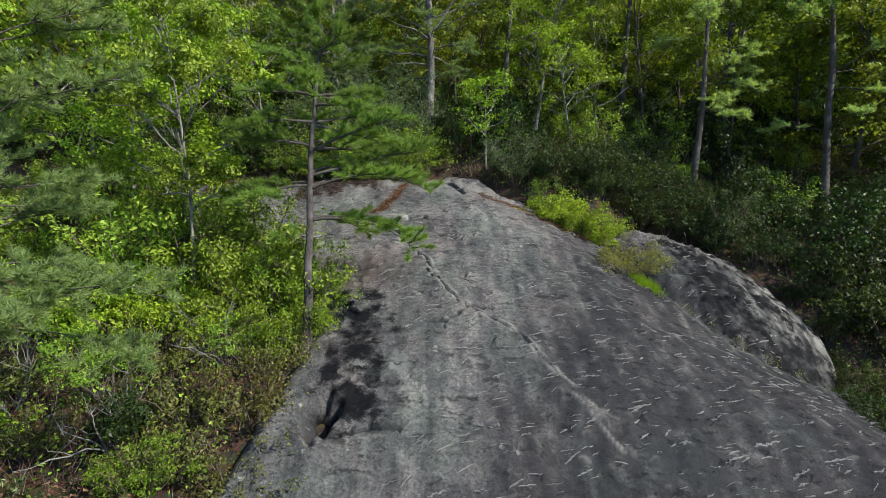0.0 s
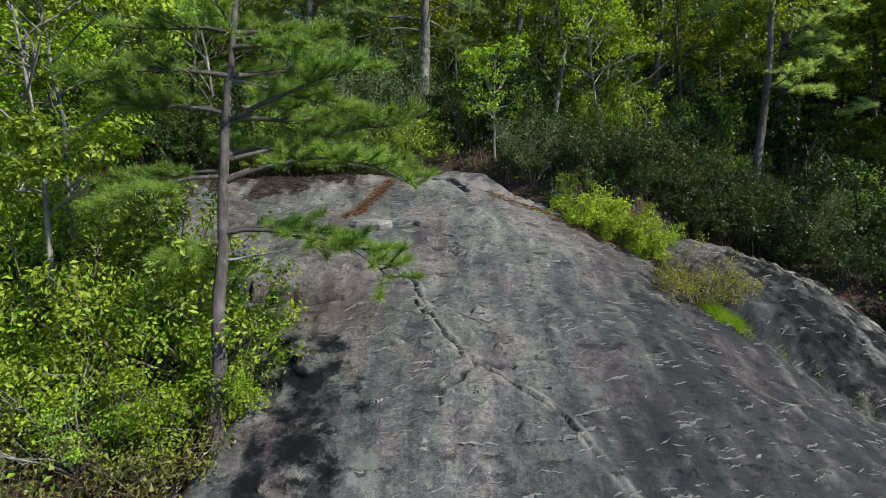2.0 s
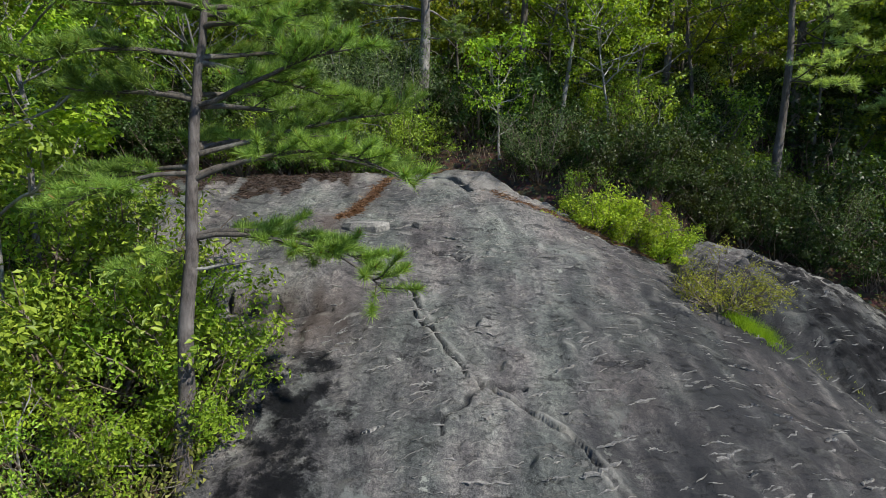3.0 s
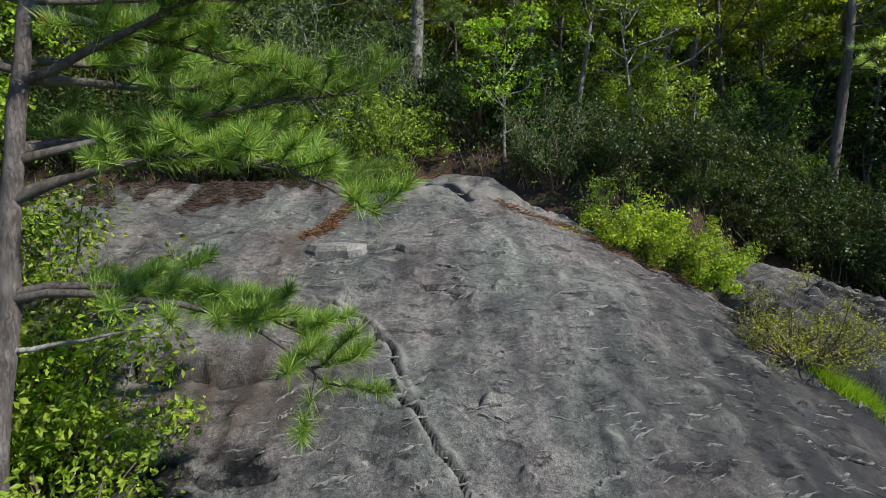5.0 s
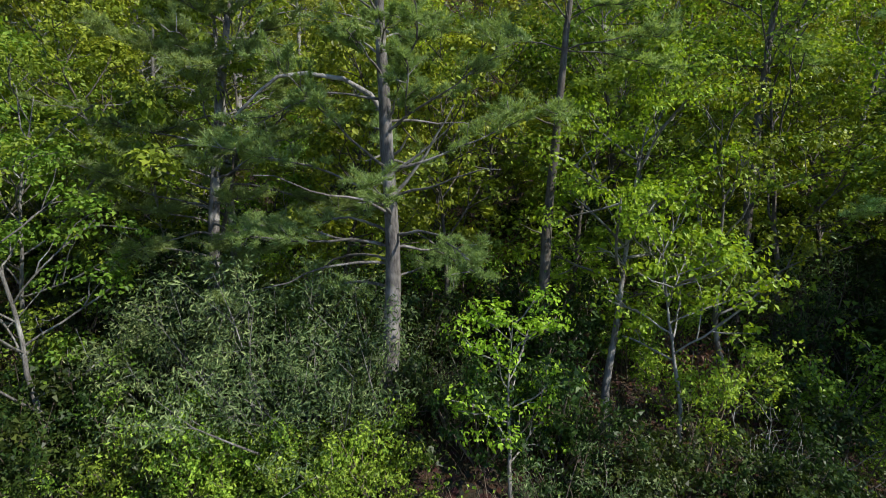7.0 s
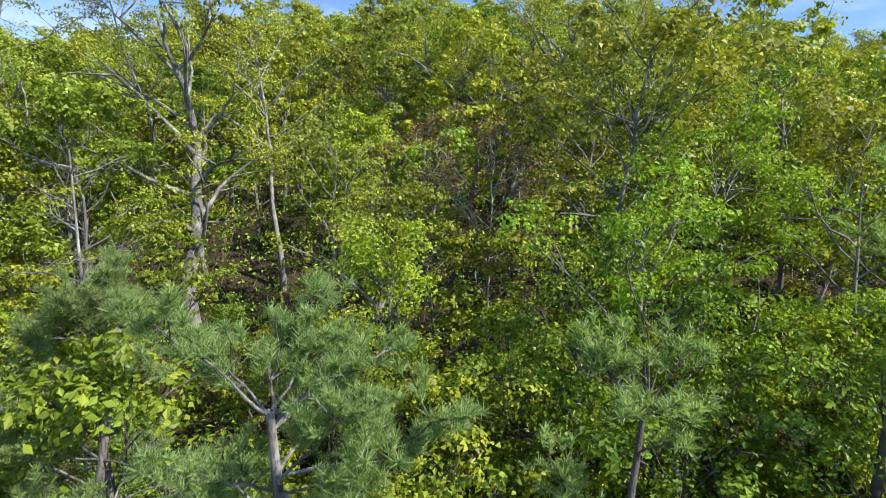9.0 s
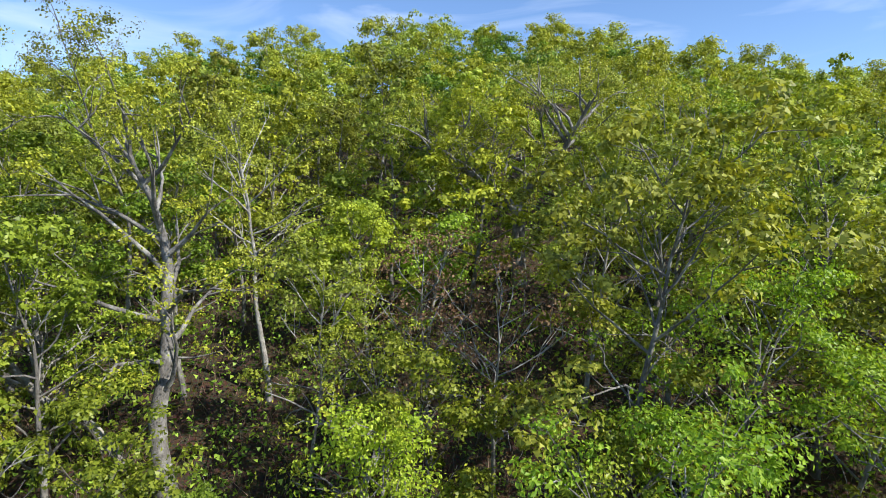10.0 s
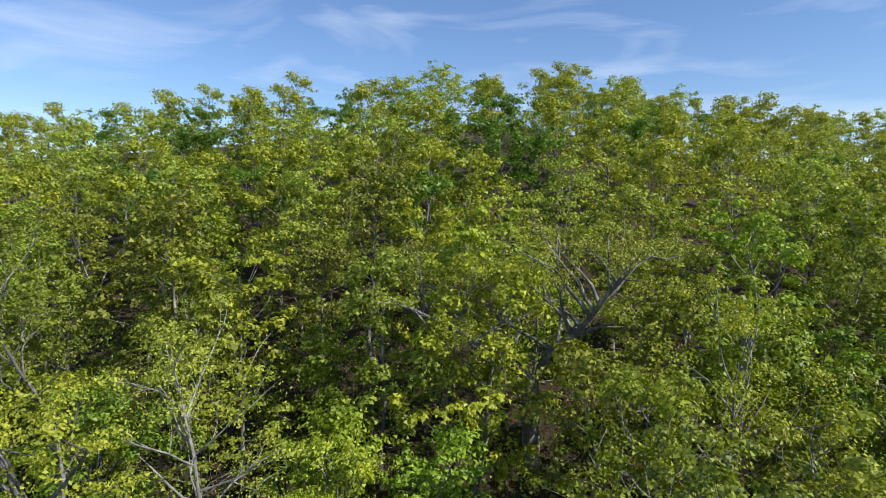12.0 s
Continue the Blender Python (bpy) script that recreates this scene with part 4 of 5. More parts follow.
# ----- shrubs -----
SHRUB_KINDS = []
for k, (r, h, stems, n, leaf, bark, green, asp, spray, text) in enumerate((
        (0.95, 1.5, 16, 2900, 0.070, TWIG, LEAF_SPRING, 0.5, 0.17, "dense shrub with small yellow-green spring leaves"),
        (1.05, 1.7, 16, 2700, 0.078, TWIG, LEAF_SHADED, 0.45, 0.20, "thin-stemmed green shrub, its leaves darkened for woodland shade"),
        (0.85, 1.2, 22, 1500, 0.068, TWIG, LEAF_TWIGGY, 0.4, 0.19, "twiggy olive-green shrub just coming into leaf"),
        (1.15, 2.1, 16, 2500, 0.085, TWIG, LEAF_LAUREL, 0.28, 0.24, "grey-green laurel shrub with narrow leaves"),
        (0.95, 1.3, 16, 2900, 0.072, TWIG, LEAF_BRIGHT, 0.5, 0.16, "low bright yellow-green bush"),
        (0.8, 1.3, 22, 900, 0.075, TWIG, LEAF_RED, 0.4, 0.18, "bare twiggy shrub with russet buds"),
        (0.95, 1.4, 18, 3600, 0.058, TWIG, LEAF_BRIGHT, 0.5, 0.18, "fine-leaved bush with bright yellow-green leaves"),
        (1.0, 1.15, 24, 5200, 0.075, TWIG, LEAF_BRIGHT, 0.5, 0.20, "dense bright yellow-green bush on the rock's back edge"),
        (1.0, 1.15, 40, 5200, 0.046, TWIG, LEAF_OLIVE, 0.4, 0.17, "twiggy olive bush growing in the gully of the rock"))):
    SHRUB_KINDS.append([(shrub_mesh(rng_of(300 + k * 10 + v), r, h, stems, int(n * (1.15 if k in (1, 2, 5) else 1)), leaf, bark, green, asp, 0.3, spray, tri=k in (1, 2, 5)), text) for v in range(2)])


def shrub(kind, x, y, rng, size=1.0, text=""):
    ms, words = SHRUB_KINDS[kind][rng.integers(0, 2)]
    return plant("shrub", ms, place(x, y, rng.uniform(0, 6.28), size), text or words, "shrub", "shrubs", ("stem", "foliage"))


rng = rng_of(41)
# bushes that stand out
for x, y, k, s in ((3.45, 18.0, 7, 0.85), (4.15, 18.0, 7, 0.95), (4.85, 18.2, 7, 0.85), (5.35, 18.55, 0, 0.6), (3.3, 18.65, 0, 0.75)):
    ob = shrub(k, x, y, rng, s)
    ob.location.z = float(rock_base(np.array([x]), np.array([y]))[0]) - 0.06
# shrubs along the shaded bank; their dark leaf colour stands in for shade
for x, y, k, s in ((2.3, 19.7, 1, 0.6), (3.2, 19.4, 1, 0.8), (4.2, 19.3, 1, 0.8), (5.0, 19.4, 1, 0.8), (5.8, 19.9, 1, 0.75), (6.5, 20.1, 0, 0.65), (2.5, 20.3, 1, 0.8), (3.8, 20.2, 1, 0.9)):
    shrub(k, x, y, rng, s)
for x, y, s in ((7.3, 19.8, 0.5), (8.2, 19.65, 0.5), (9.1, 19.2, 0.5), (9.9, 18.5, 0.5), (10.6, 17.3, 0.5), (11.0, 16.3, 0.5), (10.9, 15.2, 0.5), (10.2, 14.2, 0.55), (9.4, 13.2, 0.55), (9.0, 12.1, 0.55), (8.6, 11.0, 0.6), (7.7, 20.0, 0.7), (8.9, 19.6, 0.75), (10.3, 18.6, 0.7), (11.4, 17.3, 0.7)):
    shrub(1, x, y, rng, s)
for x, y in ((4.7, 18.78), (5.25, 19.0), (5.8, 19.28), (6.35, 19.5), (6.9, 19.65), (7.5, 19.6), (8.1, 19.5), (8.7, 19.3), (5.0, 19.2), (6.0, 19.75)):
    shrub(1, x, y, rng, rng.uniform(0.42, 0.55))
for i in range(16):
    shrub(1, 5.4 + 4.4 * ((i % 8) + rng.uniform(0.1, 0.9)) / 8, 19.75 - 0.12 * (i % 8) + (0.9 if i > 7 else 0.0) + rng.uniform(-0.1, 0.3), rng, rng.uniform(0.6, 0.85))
gully = shrub(8, 4.95, 15.25, rng, 0.95)
gully.location.z = float(rock_base(np.array([4.95]), np.array([15.25]))[0]) - 0.02
shrub(6, -2.75, 11.35, rng, 0.95, "bright yellow-green bush at the foot of the pine")
shrub(6, -3.2, 12.1, rng, 1.0)
shrub(6, -4.5, 8.2, rng, 0.75)
shrub(6, -3.3, 10.9, rng, 0.85)
LAURELS = [shrub_mesh(rng_of(380 + v), 1.9, 3.6, 40, 11000, 0.105, BARK_GREY, LEAF_LAUREL, 0.28, 0.35, 0.34) for v in range(2)]
for i, (x, y, s) in enumerate(((-2.55, 21.75, 1.0), (-1.35, 21.6, 0.85), (-4.7, 22.6, 0.8))):
    plant("shrub", LAURELS[i % 2], place(x, y, 0.7 + 2.1 * i, s), "big grey-green laurel shrub with narrow leaves and pale twigs", "shrub", "shrubs", ("stem", "foliage"))
for x, y, s in ((1.1, 21.6, 1.1), (2.3, 21.3, 1.0), (-0.5, 23.2, 1.3)):
    shrub(1, x, y, rng, s)
# leafy fringe along the rock's back edge
for row, (y, x1) in enumerate(((20.1, -0.9), (20.65, -0.7), (21.2, -1.0))):
    for x in np.arange(-9.4 + 0.4 * row, x1, 0.75):
        shrub(1 if x < -5.2 and row else rng.choice((0, 0, 0, 1)), x + rng.uniform(-0.15, 0.15), y + rng.uniform(-0.1, 0.2), rng, rng.uniform(0.62, 0.85) + 0.2 * row)
# leafy bushes behind the pine's foot
for x, y, k, s in ((-4.1, 11.9, 0, 1.35), (-5.2, 12.6, 0, 1.5), (-3.8, 12.8, 6, 1.2), (-5.6, 11.0, 6, 1.2), (-6.6, 12.2, 0, 1.5), (-4.6, 13.9, 0, 1.4), (-6.0, 15.2, 0, 1.4), (-7.6, 13.6, 0, 1.6)):
    shrub(k, x, y, rng, s)
# cover of the left slope
for x, y, k, s in ((-3.1, 8.4, 2, 0.9), (-3.3, 9.5, 2, 0.9), (-3.9, 7.3, 2, 1.0), (-4.4, 9.5, 2, 0.95), (-3.1, 10.4, 2, 0.8), (-5.3, 7.4, 5, 0.9), (-4.9, 6.3, 2, 1.0), (-3.8, 6.0, 2, 0.9)):
    shrub(k, x, y, rng, s)
taken = []
for i in range(2600):
    x, y = rng.uniform(-13, -1.8), rng.uniform(1.5, 19.5)
    if edge_distance(np.array([x]), np.array([y]))[0] > -0.55 or x < -0.95 * y - 3.5:
        continue
    if any((x - a) ** 2 + (y - b) ** 2 < (0.80 + 0.02 * y) ** 2 for a, b in taken):
        continue
    taken.append((x, y))
    kind = rng.choice((0, 4, 2, 3, 5, 1), p=(0.13, 0.05, 0.48, 0.07, 0.22, 0.05)) if y < 11.5 else rng.choice((0, 4, 2, 1), p=(0.55, 0.2, 0.15, 0.1))
    shrub(kind, x, y, rng, rng.uniform(0.55, 0.95) * (1.0 if y < 11 else 1.25))
# under-storey behind and to the right of the rock, mostly in shade-darkened leaf
for i in range(3000):
    x, y = rng.uniform(-17, 22), rng.uniform(8, 31)
    if y < 21.2 and x < 0 or (-0.6 < x < 0.9 and y < 22):
        continue
    if edge_distance(np.array([x]), np.array([y]))[0] > -0.55 or abs(x) > 0.8 * y + 2:
        continue
    if any((x - a) ** 2 + (y - b) ** 2 < (1.02 + 0.015 * y if x < 6 or y > 21 else 0.85) ** 2 for a, b in taken):
        continue
    taken.append((x, y))
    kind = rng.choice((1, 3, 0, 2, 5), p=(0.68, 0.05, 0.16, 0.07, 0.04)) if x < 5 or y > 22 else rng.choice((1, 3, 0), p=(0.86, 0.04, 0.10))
    near_edge = edge_distance(np.array([x]), np.array([y]))[0] > -1.6
    shrub(kind, x, y, rng, rng.uniform(0.55, 0.85) if near_edge else rng.uniform(0.9, 1.5))

# ----- trees of the hillside that stand out -----
def hill_tree(x, y, H, text, seed, name="tree", **kw):
    args = dict(crown_r=3.0, crown_base=0.3, limbs=16, n_leaf=8500, leaf=0.11, bark=BARK_GREY, green=LEAF_CANOPY, trunk_r=0.16, lean=(0, 0), wob=0.09, puff=0.8)
    args.update(kw)
    taken.append((x, y))
    return plant(name, shade_tree(rng_of(seed), H, **args), place(x, y), text, "tree", "hillside trees")


hill_tree(-8.35, 37.6, 14.0, "old oak with a stout pale trunk and crooked limbs", 501, trunk_r=0.36, bark=BARK_GREY, crown_r=3.6, n_leaf=9000, leaf=0.11, crown_base=0.3, wob=0.14)
hill_tree(-11.0, 39.4, 12.0, "crooked oak with pale forking limbs", 502, trunk_r=0.2, bark=BARK_PALE, lean=(-0.25, 0), wob=0.16)
hill_tree(5.1, 52.4, 12.2, "wide-forked oak with a thick grey trunk", 503, trunk_r=0.38, lean=(-0.10, 0), fork=0.36, crown_r=3.8, n_leaf=15000, limbs=28, bark=BARK_GREY, green=LEAF_OLIVE, leaf=0.11, puff=1.0, crown_base=0.25)
hill_tree(-6.7, 43.1, 12.5, "slender grey tree with an open fan of limbs", 504, trunk_r=0.14, crown_r=2.8, crown_base=0.45, bark=BARK_PALE, n_leaf=4600, green=LEAF_OLIVE)
hill_tree(2.3, 38.2, 8.2, "nearly bare sapling with russet buds", 505, trunk_r=0.08, crown_r=2.4, bark=BARK_PALE, green=LEAF_RED, n_leaf=2600, leaf=0.12)
hill_tree(0.2, 39.4, 8.5, "nearly bare sapling with russet buds", 506, trunk_r=0.08, crown_r=2.2, bark=BARK_PALE, green=LEAF_RED, n_leaf=2200, leaf=0.12)
hill_tree(-1.3, 32.6, 7.2, "small tree with glowing yellow-green leaves", 507, trunk_r=0.09, crown_r=1.7, crown_base=0.15, green=LEAF_BRIGHT, n_leaf=7500, leaf=0.11)
hill_tree(-3.0, 35.2, 9.0, "leaning oak with a bent pale trunk", 508, trunk_r=0.16, lean=(0.3, 0), wob=0.22, bark=BARK_GREY, n_leaf=3200)
hill_tree(9.9, 44.0, 11.5, "broad leafy tree with light green leaves", 509, crown_r=3.6, n_leaf=7500, green=LEAF_CANOPY)
hill_tree(4.3, 32.2, 6.6, "leafy tree with bright green leaves", 510, crown_r=2.2, n_leaf=5000, leaf=0.11, green=LEAF_CANOPY, crown_base=0.15)
for i, (x, y, H, green) in enumerate(((6.6, 29.2, 9.5, LEAF_BRIGHT), (10.2, 30.6, 10.5, LEAF_BRIGHT), (13.8, 29.0, 10.5, LEAF_BRIGHT), (8.6, 34.6, 10.0, LEAF_BRIGHT), (15.6, 33.4, 11.0, LEAF_BRIGHT), (-16.6, 42.0, 17.5, LEAF_CANOPY), (-22.5, 47.5, 15.5, LEAF_OLIVE), (-14.2, 46.5, 16.0, LEAF_OLIVE))):
    hill_tree(x, y, H, "tall tree in light spring leaf on the hillside", 520 + i, crown_r=2.7, crown_base=0.35, n_leaf=8000, leaf=0.115, green=green, trunk_r=0.12)
# the dead grey tree
dead = Geo()
rng = rng_of(77)
p = curve((0, 0, -0.3), (0.0, 0, 1), 11.8, 14, rng, 0.02)
tube(dead, p, np.linspace(0.11, 0.012, 14), 8, 0.05, rng)
for i in range(70):
    a = rng.uniform(0, 6.28)
    q = curve(lerp_path(p, [rng.uniform(0.35, 0.98)])[0], (math.cos(a), math.sin(a), 0.35), rng.uniform(0.5, 1.9), 6, rng, 0.2)
    tube(dead, q, np.linspace(0.016, 0.004, 6), 4)
    for k in range(6):
        t2 = curve(lerp_path(q, [rng.uniform(0.3, 1)])[0], unit(q[-1] - q[0]) + rng.standard_normal(3) * 0.6, rng.uniform(0.2, 0.6), 4, rng, 0.2)
        tube(dead, t2, np.linspace(0.006, 0.003, 4), 3)
root = thing("dead_tree", place(-4.5, 25.4), "bare grey dead tree with fine twigs", "dead tree")
part("trunk", dead, BARK_GREY, root, "", True)

# ----- the rest of the hillside wood -----
MID_KINDS = [shade_tree(rng_of(600 + k), H, cr_, cb, 18, int(n * 1.4), 0.125, bark, green, tr, (0, 0), 0.09, True, puff=0.70, sides=4)
             for k, (H, cr_, cb, n, bark, green, tr) in enumerate((
                 (10, 2.7, 0.22, 6800, BARK_GREY, LEAF_CANOPY, 0.13), (11, 2.9, 0.22, 6800, BARK_PALE, LEAF_CANOPY, 0.12), (9, 2.5, 0.12, 6200, BARK_DARK, LEAF_CANOPY, 0.11),
                 (12, 3.0, 0.25, 6800, BARK_GREY, LEAF_OLIVE, 0.14), (8, 2.3, 0.10, 5600, BARK_PALE, LEAF_WOOD, 0.09), (10, 2.5, 0.25, 4200, BARK_PALE, LEAF_OLIVE, 0.10)))]
BACK_KINDS = [shade_tree(rng_of(650 + k), H, cr_, 0.15, 16, int(n * 1.15), 0.185, bark, green, 0.14, (0, 0), 0.08, True, puff=0.80, sides=3)
              for k, (H, cr_, n, bark, green) in enumerate(((10, 2.8, 4600, BARK_GREY, LEAF_CANOPY), (11, 2.9, 4600, BARK_PALE, LEAF_CANOPY), (9, 2.7, 4400, BARK_DARK, LEAF_WOOD), (12, 3.0, 4600, BARK_GREY, LEAF_OLIVE),
                                                          (8, 2.5, 4000, BARK_PALE, LEAF_CANOPY), (10, 2.7, 4000, BARK_PALE, LEAF_OLIVE)))]
FAR_KINDS = [shade_tree(rng_of(700 + k), H, cr_, 0.12, 17, int(n * 1.5), 0.215, BARK_GREY, green, 0.16, (0, 0), 0.08, True, puff=1.0, sides=3)
             for k, (H, cr_, n, green) in enumerate(((11, 3.2, 3400, LEAF_CANOPY), (12, 3.4, 3400, LEAF_OLIVE), (10, 3.0, 3200, LEAF_WOOD), (13, 3.3, 3400, LEAF_CANOPY)))]
rng = rng_of(43)
WORDS = ("tree in fresh leaf on the wooded hillside", "pale-barked tree in fresh leaf on the hillside", "bright green young tree on the hillside", "olive-green oak on the hillside",
         "small leafy tree on the hillside", "thinly leaved olive tree on the hillside")
hill = [q for q in taken if q[1] > 31]
count = [0, 0, 0]
ridge = []
for i in range(9000):
    y = 25.5 + 128 * rng.uniform() ** 1.25
    x = rng.uniform(-1, 1) * max(0.80 * (y - 17) + 6, min(0.8 * y, 38))
    if y > 112 and x < 22:
        continue
    young = y < 34
    if young and 4.5 < x < 14 and y < 28.5:
        continue
    gap = 2.05 if young else 2.75 + 0.042 * (y - 34)
    if any((x - a) ** 2 + (y - b) ** 2 < gap ** 2 for a, b in hill):
        continue
    view = 0.69 + (y - 22) * 0.145          # keep the forked oak and the old oak in sight from the climb
    if 28 < y < 54 and abs(x - view) < (2.5 if y > 36 else 1.8) and not young or 27 < y < 37 and abs(x + 0.45 * (y - 18)) < 1.4:
        continue
    hill.append((x, y))
    far = y > 66
    k = int(rng.choice(len(FAR_KINDS))) if far else int(rng.choice((2, 4))) if young else int(rng.choice(6, p=(0.22, 0.22, 0.08, 0.22, 0.08, 0.18)))
    count[2 if young else far] += 1
    size = rng.uniform(0.5, 0.85) if young else rng.uniform(0.75, 0.95) if far else rng.uniform(0.75, 1.08)
    if far:
        ridge.append((k, place(x, y, rng.uniform(0, 6.28), size)))
        continue
    plant("tree", (FAR_KINDS if far else BACK_KINDS if y > 46 or abs(x) > 0.8 * (y - 17) + 6 else MID_KINDS)[k], place(x, y, rng.uniform(0, 6.28), size), "distant leafy tree near the ridge" if far else WORDS[k], "tree", "hillside trees")


def build_ridge():
    """The far wood below the ridge, joined: trunks, and leaves by their green."""
    sets = {}
    for k, m in ridge:
        for me in FAR_KINDS[k]:
            sets.setdefault(me.materials[0].name, []).append((me, np.array(m)))
    cache = {}
    for key, rows in sets.items():
        g = Geo()
        for me, m in rows:
            if me.name not in cache:
                v = np.zeros(len(me.vertices) * 3, np.float32)
                me.vertices.foreach_get("co", v)
                f = np.zeros(len(me.loops), np.int32)
                me.loops.foreach_get("vertex_index", f)
                cache[me.name] = v.reshape(-1, 3), f.reshape(-1, 4 if len(me.loops) == 4 * len(me.polygons) else 3)
            v, f = cache[me.name]
            g.add(v @ m[:3, :3].T + m[:3, 3], f)
        wood = key.startswith("grey")
        tagged(part("ridge_trunks" if wood else "ridge_wood", g, bpy.data.materials[key]), "distant trunks of the wood below the ridge" if wood else "distant leafy wood below the ridge", "wood", kind="stuff")


build_ridge()
for i in range(400):
    x, y = (rng.uniform(-30, -13.5), rng.uniform(-8, 27)) if i % 2 else (rng.uniform(25, 40), rng.uniform(-4, 32))
    if any((x - a) ** 2 + (y - b) ** 2 < 20 for a, b in hill):
        continue
    hill.append((x, y))
    k = int(rng.choice(len(BACK_KINDS)))
    plant("tree", BACK_KINDS[k], place(x, y, rng.uniform(0, 6.28), rng.uniform(0.7, 0.95)), WORDS[k], "tree", "hillside trees")


# ---------------- small growth and litter ----------------
def scatter(n, x0, x1, y0, y1, rng, test):
    x, y = rng.uniform(x0, x1, n), rng.uniform(y0, y1, n)
    ok = test(x, y)
    return x[ok], y[ok]


def build_undergrowth():
    rng = rng_of(51)
    g = Geo()
    x, y = scatter(60000, -14, 16, 2, 30, rng, lambda x, y: (edge_distance(x, y) < -0.25) & (np.abs(x) < 0.85 * y + 2))
    z = ground_z(x, y) - 0.03
    n = len(x)
    way = unit(rng.standard_normal((n, 3)) * np.array([0.4, 0.4, 0.2]) + np.array([0, 0, 0.9]))
    blades(g, np.stack((x, y, z), -1), way, rng.uniform(0.15, 0.75, n), rng.uniform(0.006, 0.02, n), rng)
    x, y = scatter(30000, -60, 60, 30, 62, rng, lambda x, y: np.abs(x) < 0.8 * (y - 17) + 6)
    z = ground_z(x, y) - 0.03
    n = len(x)
    way = unit(rng.standard_normal((n, 3)) * np.array([0.4, 0.4, 0.2]) + np.array([0, 0, 0.9]))
    blades(g, np.stack((x, y, z), -1), way, rng.uniform(0.3, 1.6, n), rng.uniform(0.015, 0.05, n), rng)
    tagged(part("dry_undergrowth", g, DRY), "tangle of dry brown stems between the shrubs", "undergrowth", kind="stuff")
    g = Geo()
    x, y = scatter(38000, -14, 16, 2, 30, rng, lambda x, y: (edge_distance(x, y) < -0.2) & (np.abs(x) < 0.85 * y + 2))
    z = ground_z(x, y) + rng.uniform(0.05, 0.45, len(x))
    leaves(g, np.stack((x, y, z), -1), 0.09, rng)
    x, y = scatter(150000, -60, 60, 25, 66, rng, lambda x, y: (np.abs(x) < 0.8 * (y - 17) + 6) & (waves(x, y, 1.6, 61) > -0.15))
    z = ground_z(x, y) + rng.uniform(0.05, 1.0, len(x)) * np.clip(1.0 + waves(x, y, 1.6, 61), 0.3, 2.4)
    leaves(g, np.stack((x, y, z), -1), 0.15, rng, tri=True)
    tagged(part("low_plants", g, LEAF_SPRING), "low green leafy plants on the forest floor", "undergrowth", kind="stuff")


def build_grass():
    rng = rng_of(52)
    g = Geo()
    n = 1700
    t = rng.uniform(0, 1, n)
    x = 5.02 + 0.34 * t + rng.standard_normal(n) * 0.10
    y = 14.85 - 0.42 * t + rng.standard_normal(n) * 0.12
    way = unit(rng.standard_normal((n, 3)) * 0.45 + np.array([0.1, -0.1, 0.9]))
    blades(g, np.stack((x, y, rock_base(x, y) - 0.03), -1), way, rng.uniform(0.12, 0.34, n), np.full(n, 0.012), rng)
    tagged(part("grass_tuft", g, GRASS), "vivid green tuft of grass in the rock gully", "grass", kind="stuff")


def build_moss():
    """Yellow-green moss and short grass in the crease between the dome and its side hump."""
    rng = rng_of(54)
    g = Geo()
    n = 9000
    x, y = rng.uniform(5.2, 9.0, n), rng.uniform(12.8, 14.9, n)
    d = dome(x, y) - hump(x, y)
    ok = (np.abs(d) < 0.16) & (waves(x, y, 0.5, 81) > 0.1)
    x, y = x[ok], y[ok]
    way = unit(rng.standard_normal((len(x), 3)) * 0.7 + np.array([0, 0, 0.8]))
    blades(g, np.stack((x, y, rock_height(x, y) - 0.01), -1), way, rng.uniform(0.03, 0.09, len(x)), np.full(len(x), 0.012), rng)
    tagged(part("moss", g, LEAF_OLIVE), "yellow-green moss in the crease of the rock", "moss", kind="stuff")


def build_litter():
    rng = rng_of(53)
    g = Geo()
    fresh = Geo()

    def drop(x, y, g):
        n = len(x)
        z = rock_height(x, y) + rng.uniform(0.0, 0.03, n)
        way = unit(rng.standard_normal((n, 3)) * np.array([1, 1, 0.18]))
        blades(g, np.stack((x, y, z), -1), way, rng.uniform(0.07, 0.15, n), np.full(n, 0.014), rng)
    for pts, wide, n in ((((-1.15, 19.6), (-1.45, 18.6), (-1.5, 18.0), (-1.75, 17.5), (-1.75, 17.1), (-2.0, 16.6)), 0.10, 3600), (((1.2, 18.8), (2.1, 18.1), (2.9, 17.55), (3.7, 17.5), (4.6, 17.75)), 0.16, 2200), (((-1.9, 20.0), (0.2, 20.4)), 0.12, 1500)):
        p = lerp_path(np.array([(a, b, 0) for a, b in pts]), rng.uniform(0, 1, n))
        drop(p[:, 0] + rng.standard_normal(n) * wide * 0.6, p[:, 1] + rng.standard_normal(n) * wide * 0.6, fresh)
    drop(*scatter(34000, -8.6, -2.2, 16.8, 20.1, rng, lambda x, y: (litter_mask(x, y) > rng.uniform(0.1, 0.9, len(x))) & (edge_distance(x, y) > 0)), g)
    tagged(part("fresh_needle_litter", fresh, FALLEN_FRESH), "orange-brown strip of fallen pine needles on the rock", "litter", kind="stuff")
    tagged(part("needle_litter", g, FALLEN), "dark brown mat of fallen pine needles on the rock", "litter", kind="stuff")


build_undergrowth()
build_grass()
build_moss()
build_litter()


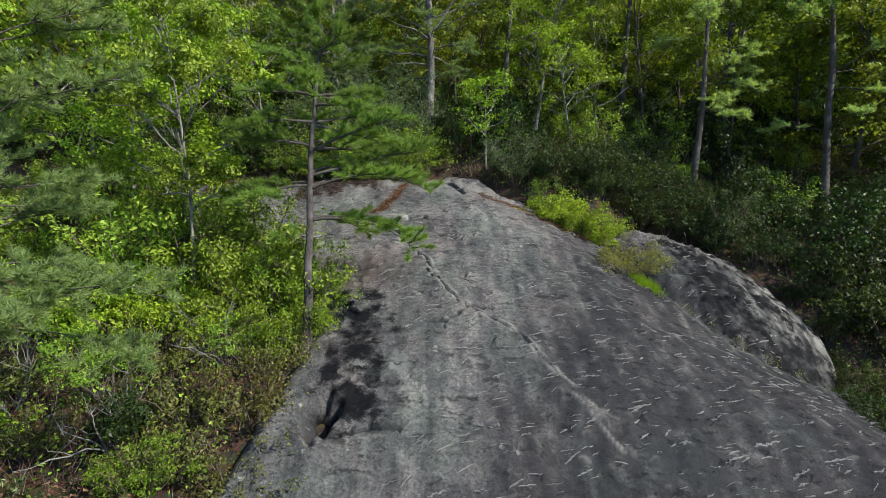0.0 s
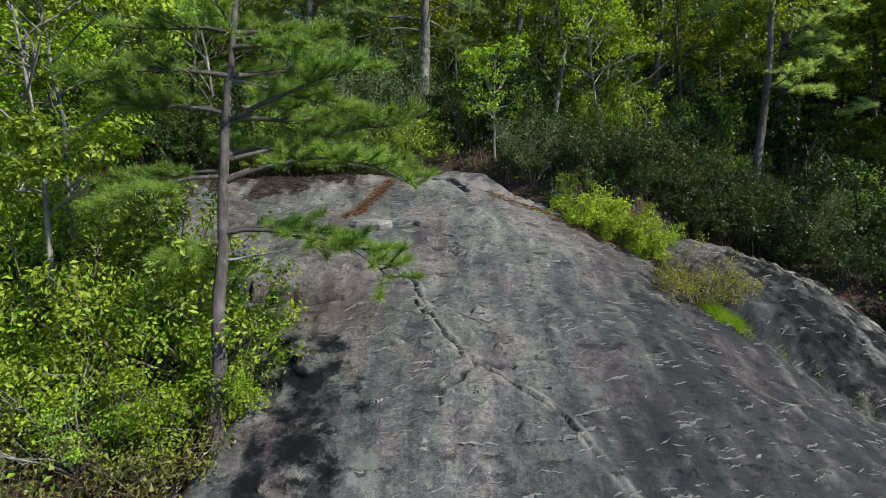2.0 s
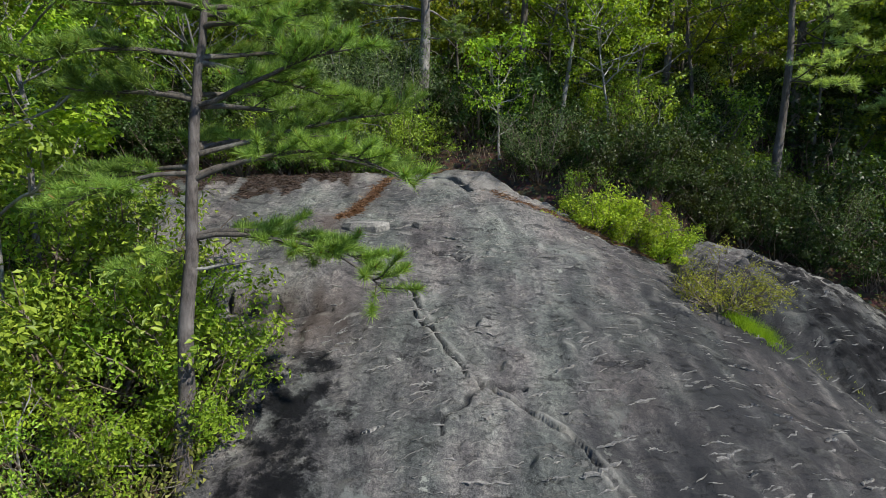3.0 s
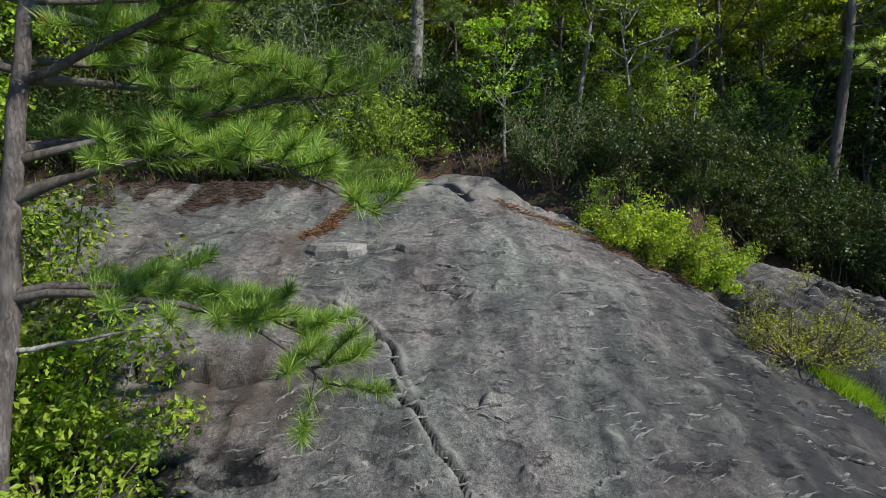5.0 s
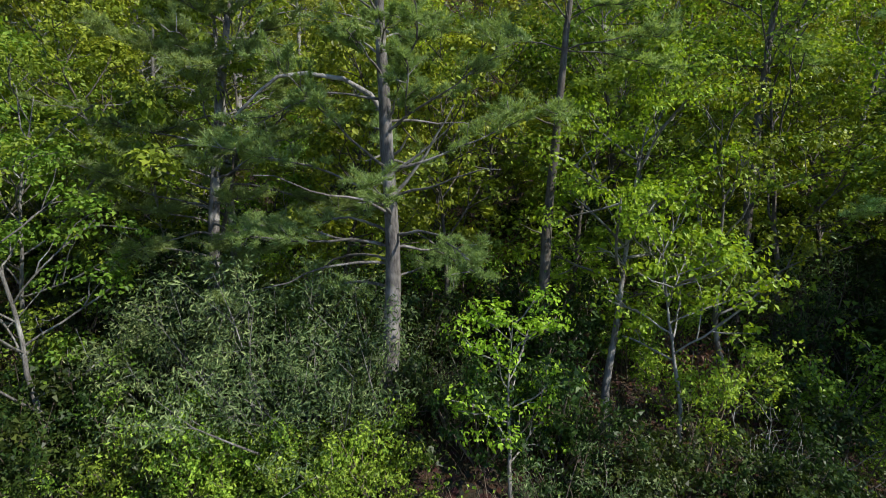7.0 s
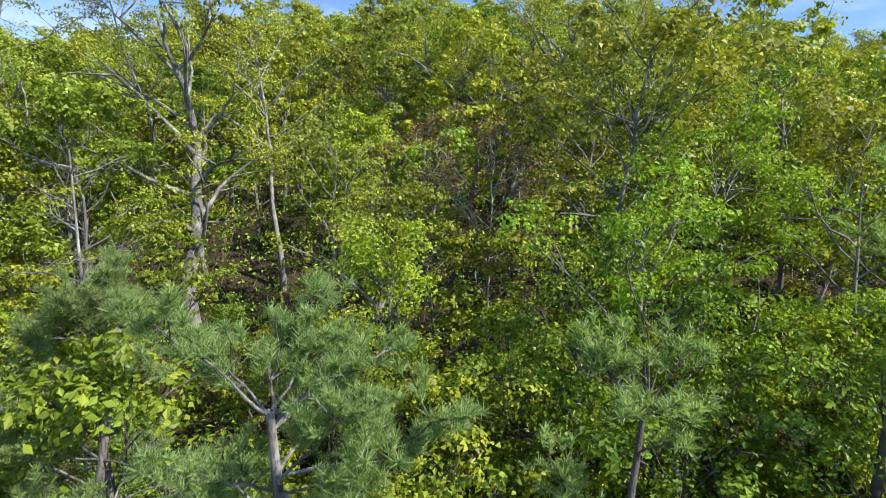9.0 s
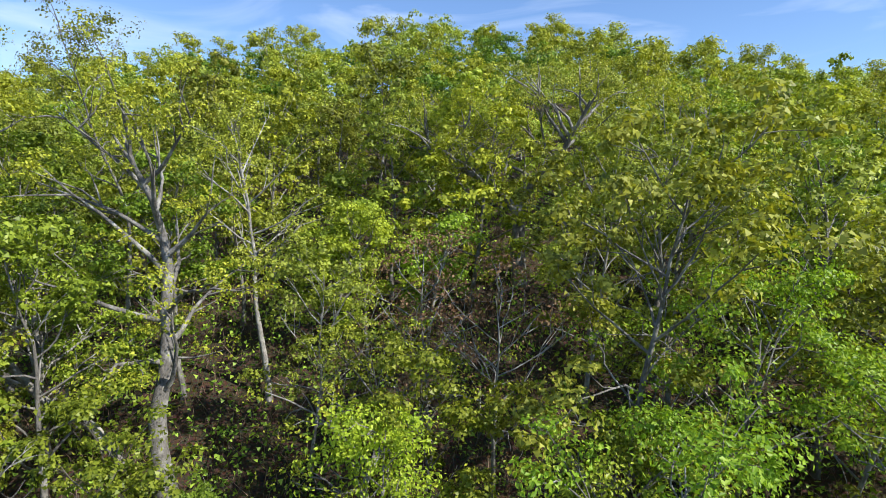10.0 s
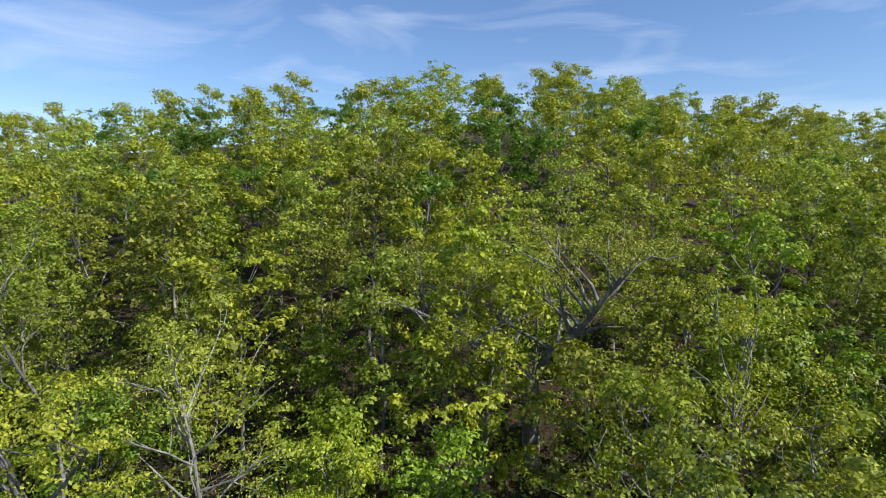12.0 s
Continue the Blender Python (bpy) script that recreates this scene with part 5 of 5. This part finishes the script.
# ---------------- dead brush on the slope ----------------
def dead_brush(seed, r, h):
    rng = rng_of(seed)
    w = Geo()
    for i in range(9):
        a = rng.uniform(0, 6.28)
        q = curve((0, 0, -0.05), (math.cos(a) * r / h, math.sin(a) * r / h, 1.0), h * rng.uniform(0.6, 1.2), 7, rng, 0.22)
        tube(w, q, np.linspace(0.018, 0.005, 7), 5)
        for k in range(5):
            t2 = curve(lerp_path(q, [rng.uniform(0.3, 1)])[0], unit(q[-1] - q[0]) + rng.standard_normal(3) * 0.8, h * rng.uniform(0.15, 0.4), 5, rng, 0.25)
            tube(w, t2, np.linspace(0.008, 0.003, 5), 3)
    return w.mesh("dead_shrub", BARK_PALE, True)


DEAD = [dead_brush(900 + k, 0.9, 1.5) for k in range(2)]
for i, (x, y, s) in enumerate(((-5.3, 8.9, 1.0), (-4.1, 10.6, 0.9), (-6.6, 7.0, 1.0), (-3.9, 7.0, 0.7), (-7.4, 9.6, 1.2), (-1.9, 20.7, 0.9), (5.9, 21.2, 1.1))):
    ob = new("dead_shrub", DEAD[i % 2])
    ob.matrix_basis = place(x, y, i * 1.7, s)
    tagged(ob, "bare pale dead shrub among the leafy bushes", "dead shrub", "dead shrubs")


# ---------------- loose slabs and flakes of the rock ----------------
def plate(rng, length, width, thick, name, mat):
    """An uneven, thin-edged plate of stone."""
    n = 11
    a = np.arange(n) / n * 2 * np.pi
    r = 1 + rng.uniform(-0.22, 0.22, n)
    rim = np.stack((np.cos(a) * r * length / 2, np.sin(a) * r * width / 2, np.zeros(n)), -1)
    lift = thick * (0.75 + 0.25 * np.sin(a + rng.uniform(0, 6)))
    top = rim * np.array([0.86, 0.80, 1]) + np.stack((0 * a, 0 * a, lift), -1)
    g = Geo()
    mid = np.array([[0, 0, thick * 1.05]])
    i = np.arange(n)
    k = (i + 1) % n
    v = np.concatenate((rim - np.array([0, 0, thick * 0.8]), rim + np.array([0, 0, thick * 0.35]), top, mid))
    g.add(v, np.concatenate((np.stack((i, k, n + k, n + i), -1), np.stack((n + i, n + k, 2 * n + k, 2 * n + i), -1))))
    g.f3.append(np.stack((2 * n + i, 2 * n + k, np.full(n, 3 * n)), -1))
    return g.mesh(name, mat)


def on_rock(x, y, turn, size=1.0, up=0.0):
    e = 0.12
    q = lambda a, b: float(rock_height(np.array([a]), np.array([b]))[0])
    nor = Vector((q(x - e, y) - q(x + e, y), q(x, y - e) - q(x, y + e), 2 * e)).normalized()
    ax = Vector((1, 0, -nor.x / nor.z)).normalized()
    rot = Matrix((ax, nor.cross(ax), nor)).transposed().to_4x4()
    return Matrix.Translation((x, y, q(x, y) + up)) @ rot @ Matrix.Rotation(turn, 4, "Z") @ Matrix.Scale(size, 4)


rng = rng_of(61)
slab = new("stone_slab", plate(rng, 0.80, 0.42, 0.12, "stone_slab", PALE_STONE))
slab.matrix_basis = on_rock(-1.36, 16.05, -0.1, 1.0, 0.03)
tagged(slab, "flat loose slab of pale granite lying on the rock", "stone")
stone = new("stone", plate(rng, 0.2, 0.16, 0.10, "stone", GRANITE))
stone.matrix_basis = on_rock(-0.46, 16.2, 0.6)
tagged(stone, "small dark stone lying on the rock", "stone")
def peel(rng, geo=None, m=None):
    """A bent, ragged lip of peeling stone: it rises gently and breaks off on its lower side."""
    n = 13 if geo is None else 7
    u = np.linspace(-1, 1, n)
    L, w = rng.uniform(0.20, 0.55), rng.uniform(0.020, 0.050)
    bend = rng.uniform(-0.025, 0.025) * u ** 2 + rng.uniform(-0.014, 0.014) * np.sin(u * rng.uniform(3, 9)) + rng.standard_normal(n) * 0.009
    full = np.sqrt(np.clip(1 - u ** 2, 0, 1)) * rng.uniform(0.25, 1.1, n)
    rise = rng.uniform(0.016, 0.034)
    rows = []
    for side, z in ((0.9, -0.006), (0.15, 0.7), (-0.35, 1.0), (-0.55, -0.5)):
        rows.append(np.stack((u * L / 2, bend + side * w * full, np.where(z > 0, z * rise * full, z * 0.012) - 0.002), -1))
    v = np.concatenate(rows)
    i = np.concatenate([np.arange(n - 1) + r * n for r in range(3)])
    f = np.stack((i, i + n, i + n + 1, i + 1), -1)
    if geo is not None:
        geo.add(v @ m[:3, :3].T + m[:3, 3], f)
        return None
    g = Geo()
    g.add(v, f)
    return g.mesh("flake", PALE_STONE)


FLAKES = [peel(rng) for _ in range(24)]
CHIPS = Geo()
made = 0
for i in range(2600):
    x, y = rng.uniform(-1.8, 8.5), rng.uniform(6.6, 19.0)
    if edge_distance(np.array([x]), np.array([y]))[0] < 0.5 or waves(np.array([x]), np.array([y]), 1.0, 62)[0] < rng.uniform(-1.2, 0.6) or x < -0.9 and y < 12.5:
        continue
    m = on_rock(x, y, rng.normal(0.34, 0.22), rng.uniform(0.5, 1.15), 0.007)
    if made < 290:
        made += 1
        ob = new("flake", FLAKES[rng.integers(0, 24)])
        ob.parent = rock
        ob.matrix_basis = m
    else:
        peel(rng, CHIPS, np.array(m) @ np.diag((0.6, 0.6, 0.6, 1.0)))
tagged(part("chipped_stone", CHIPS, PALE_STONE, rock, "small ragged chips of peeling stone"), kind="stuff")
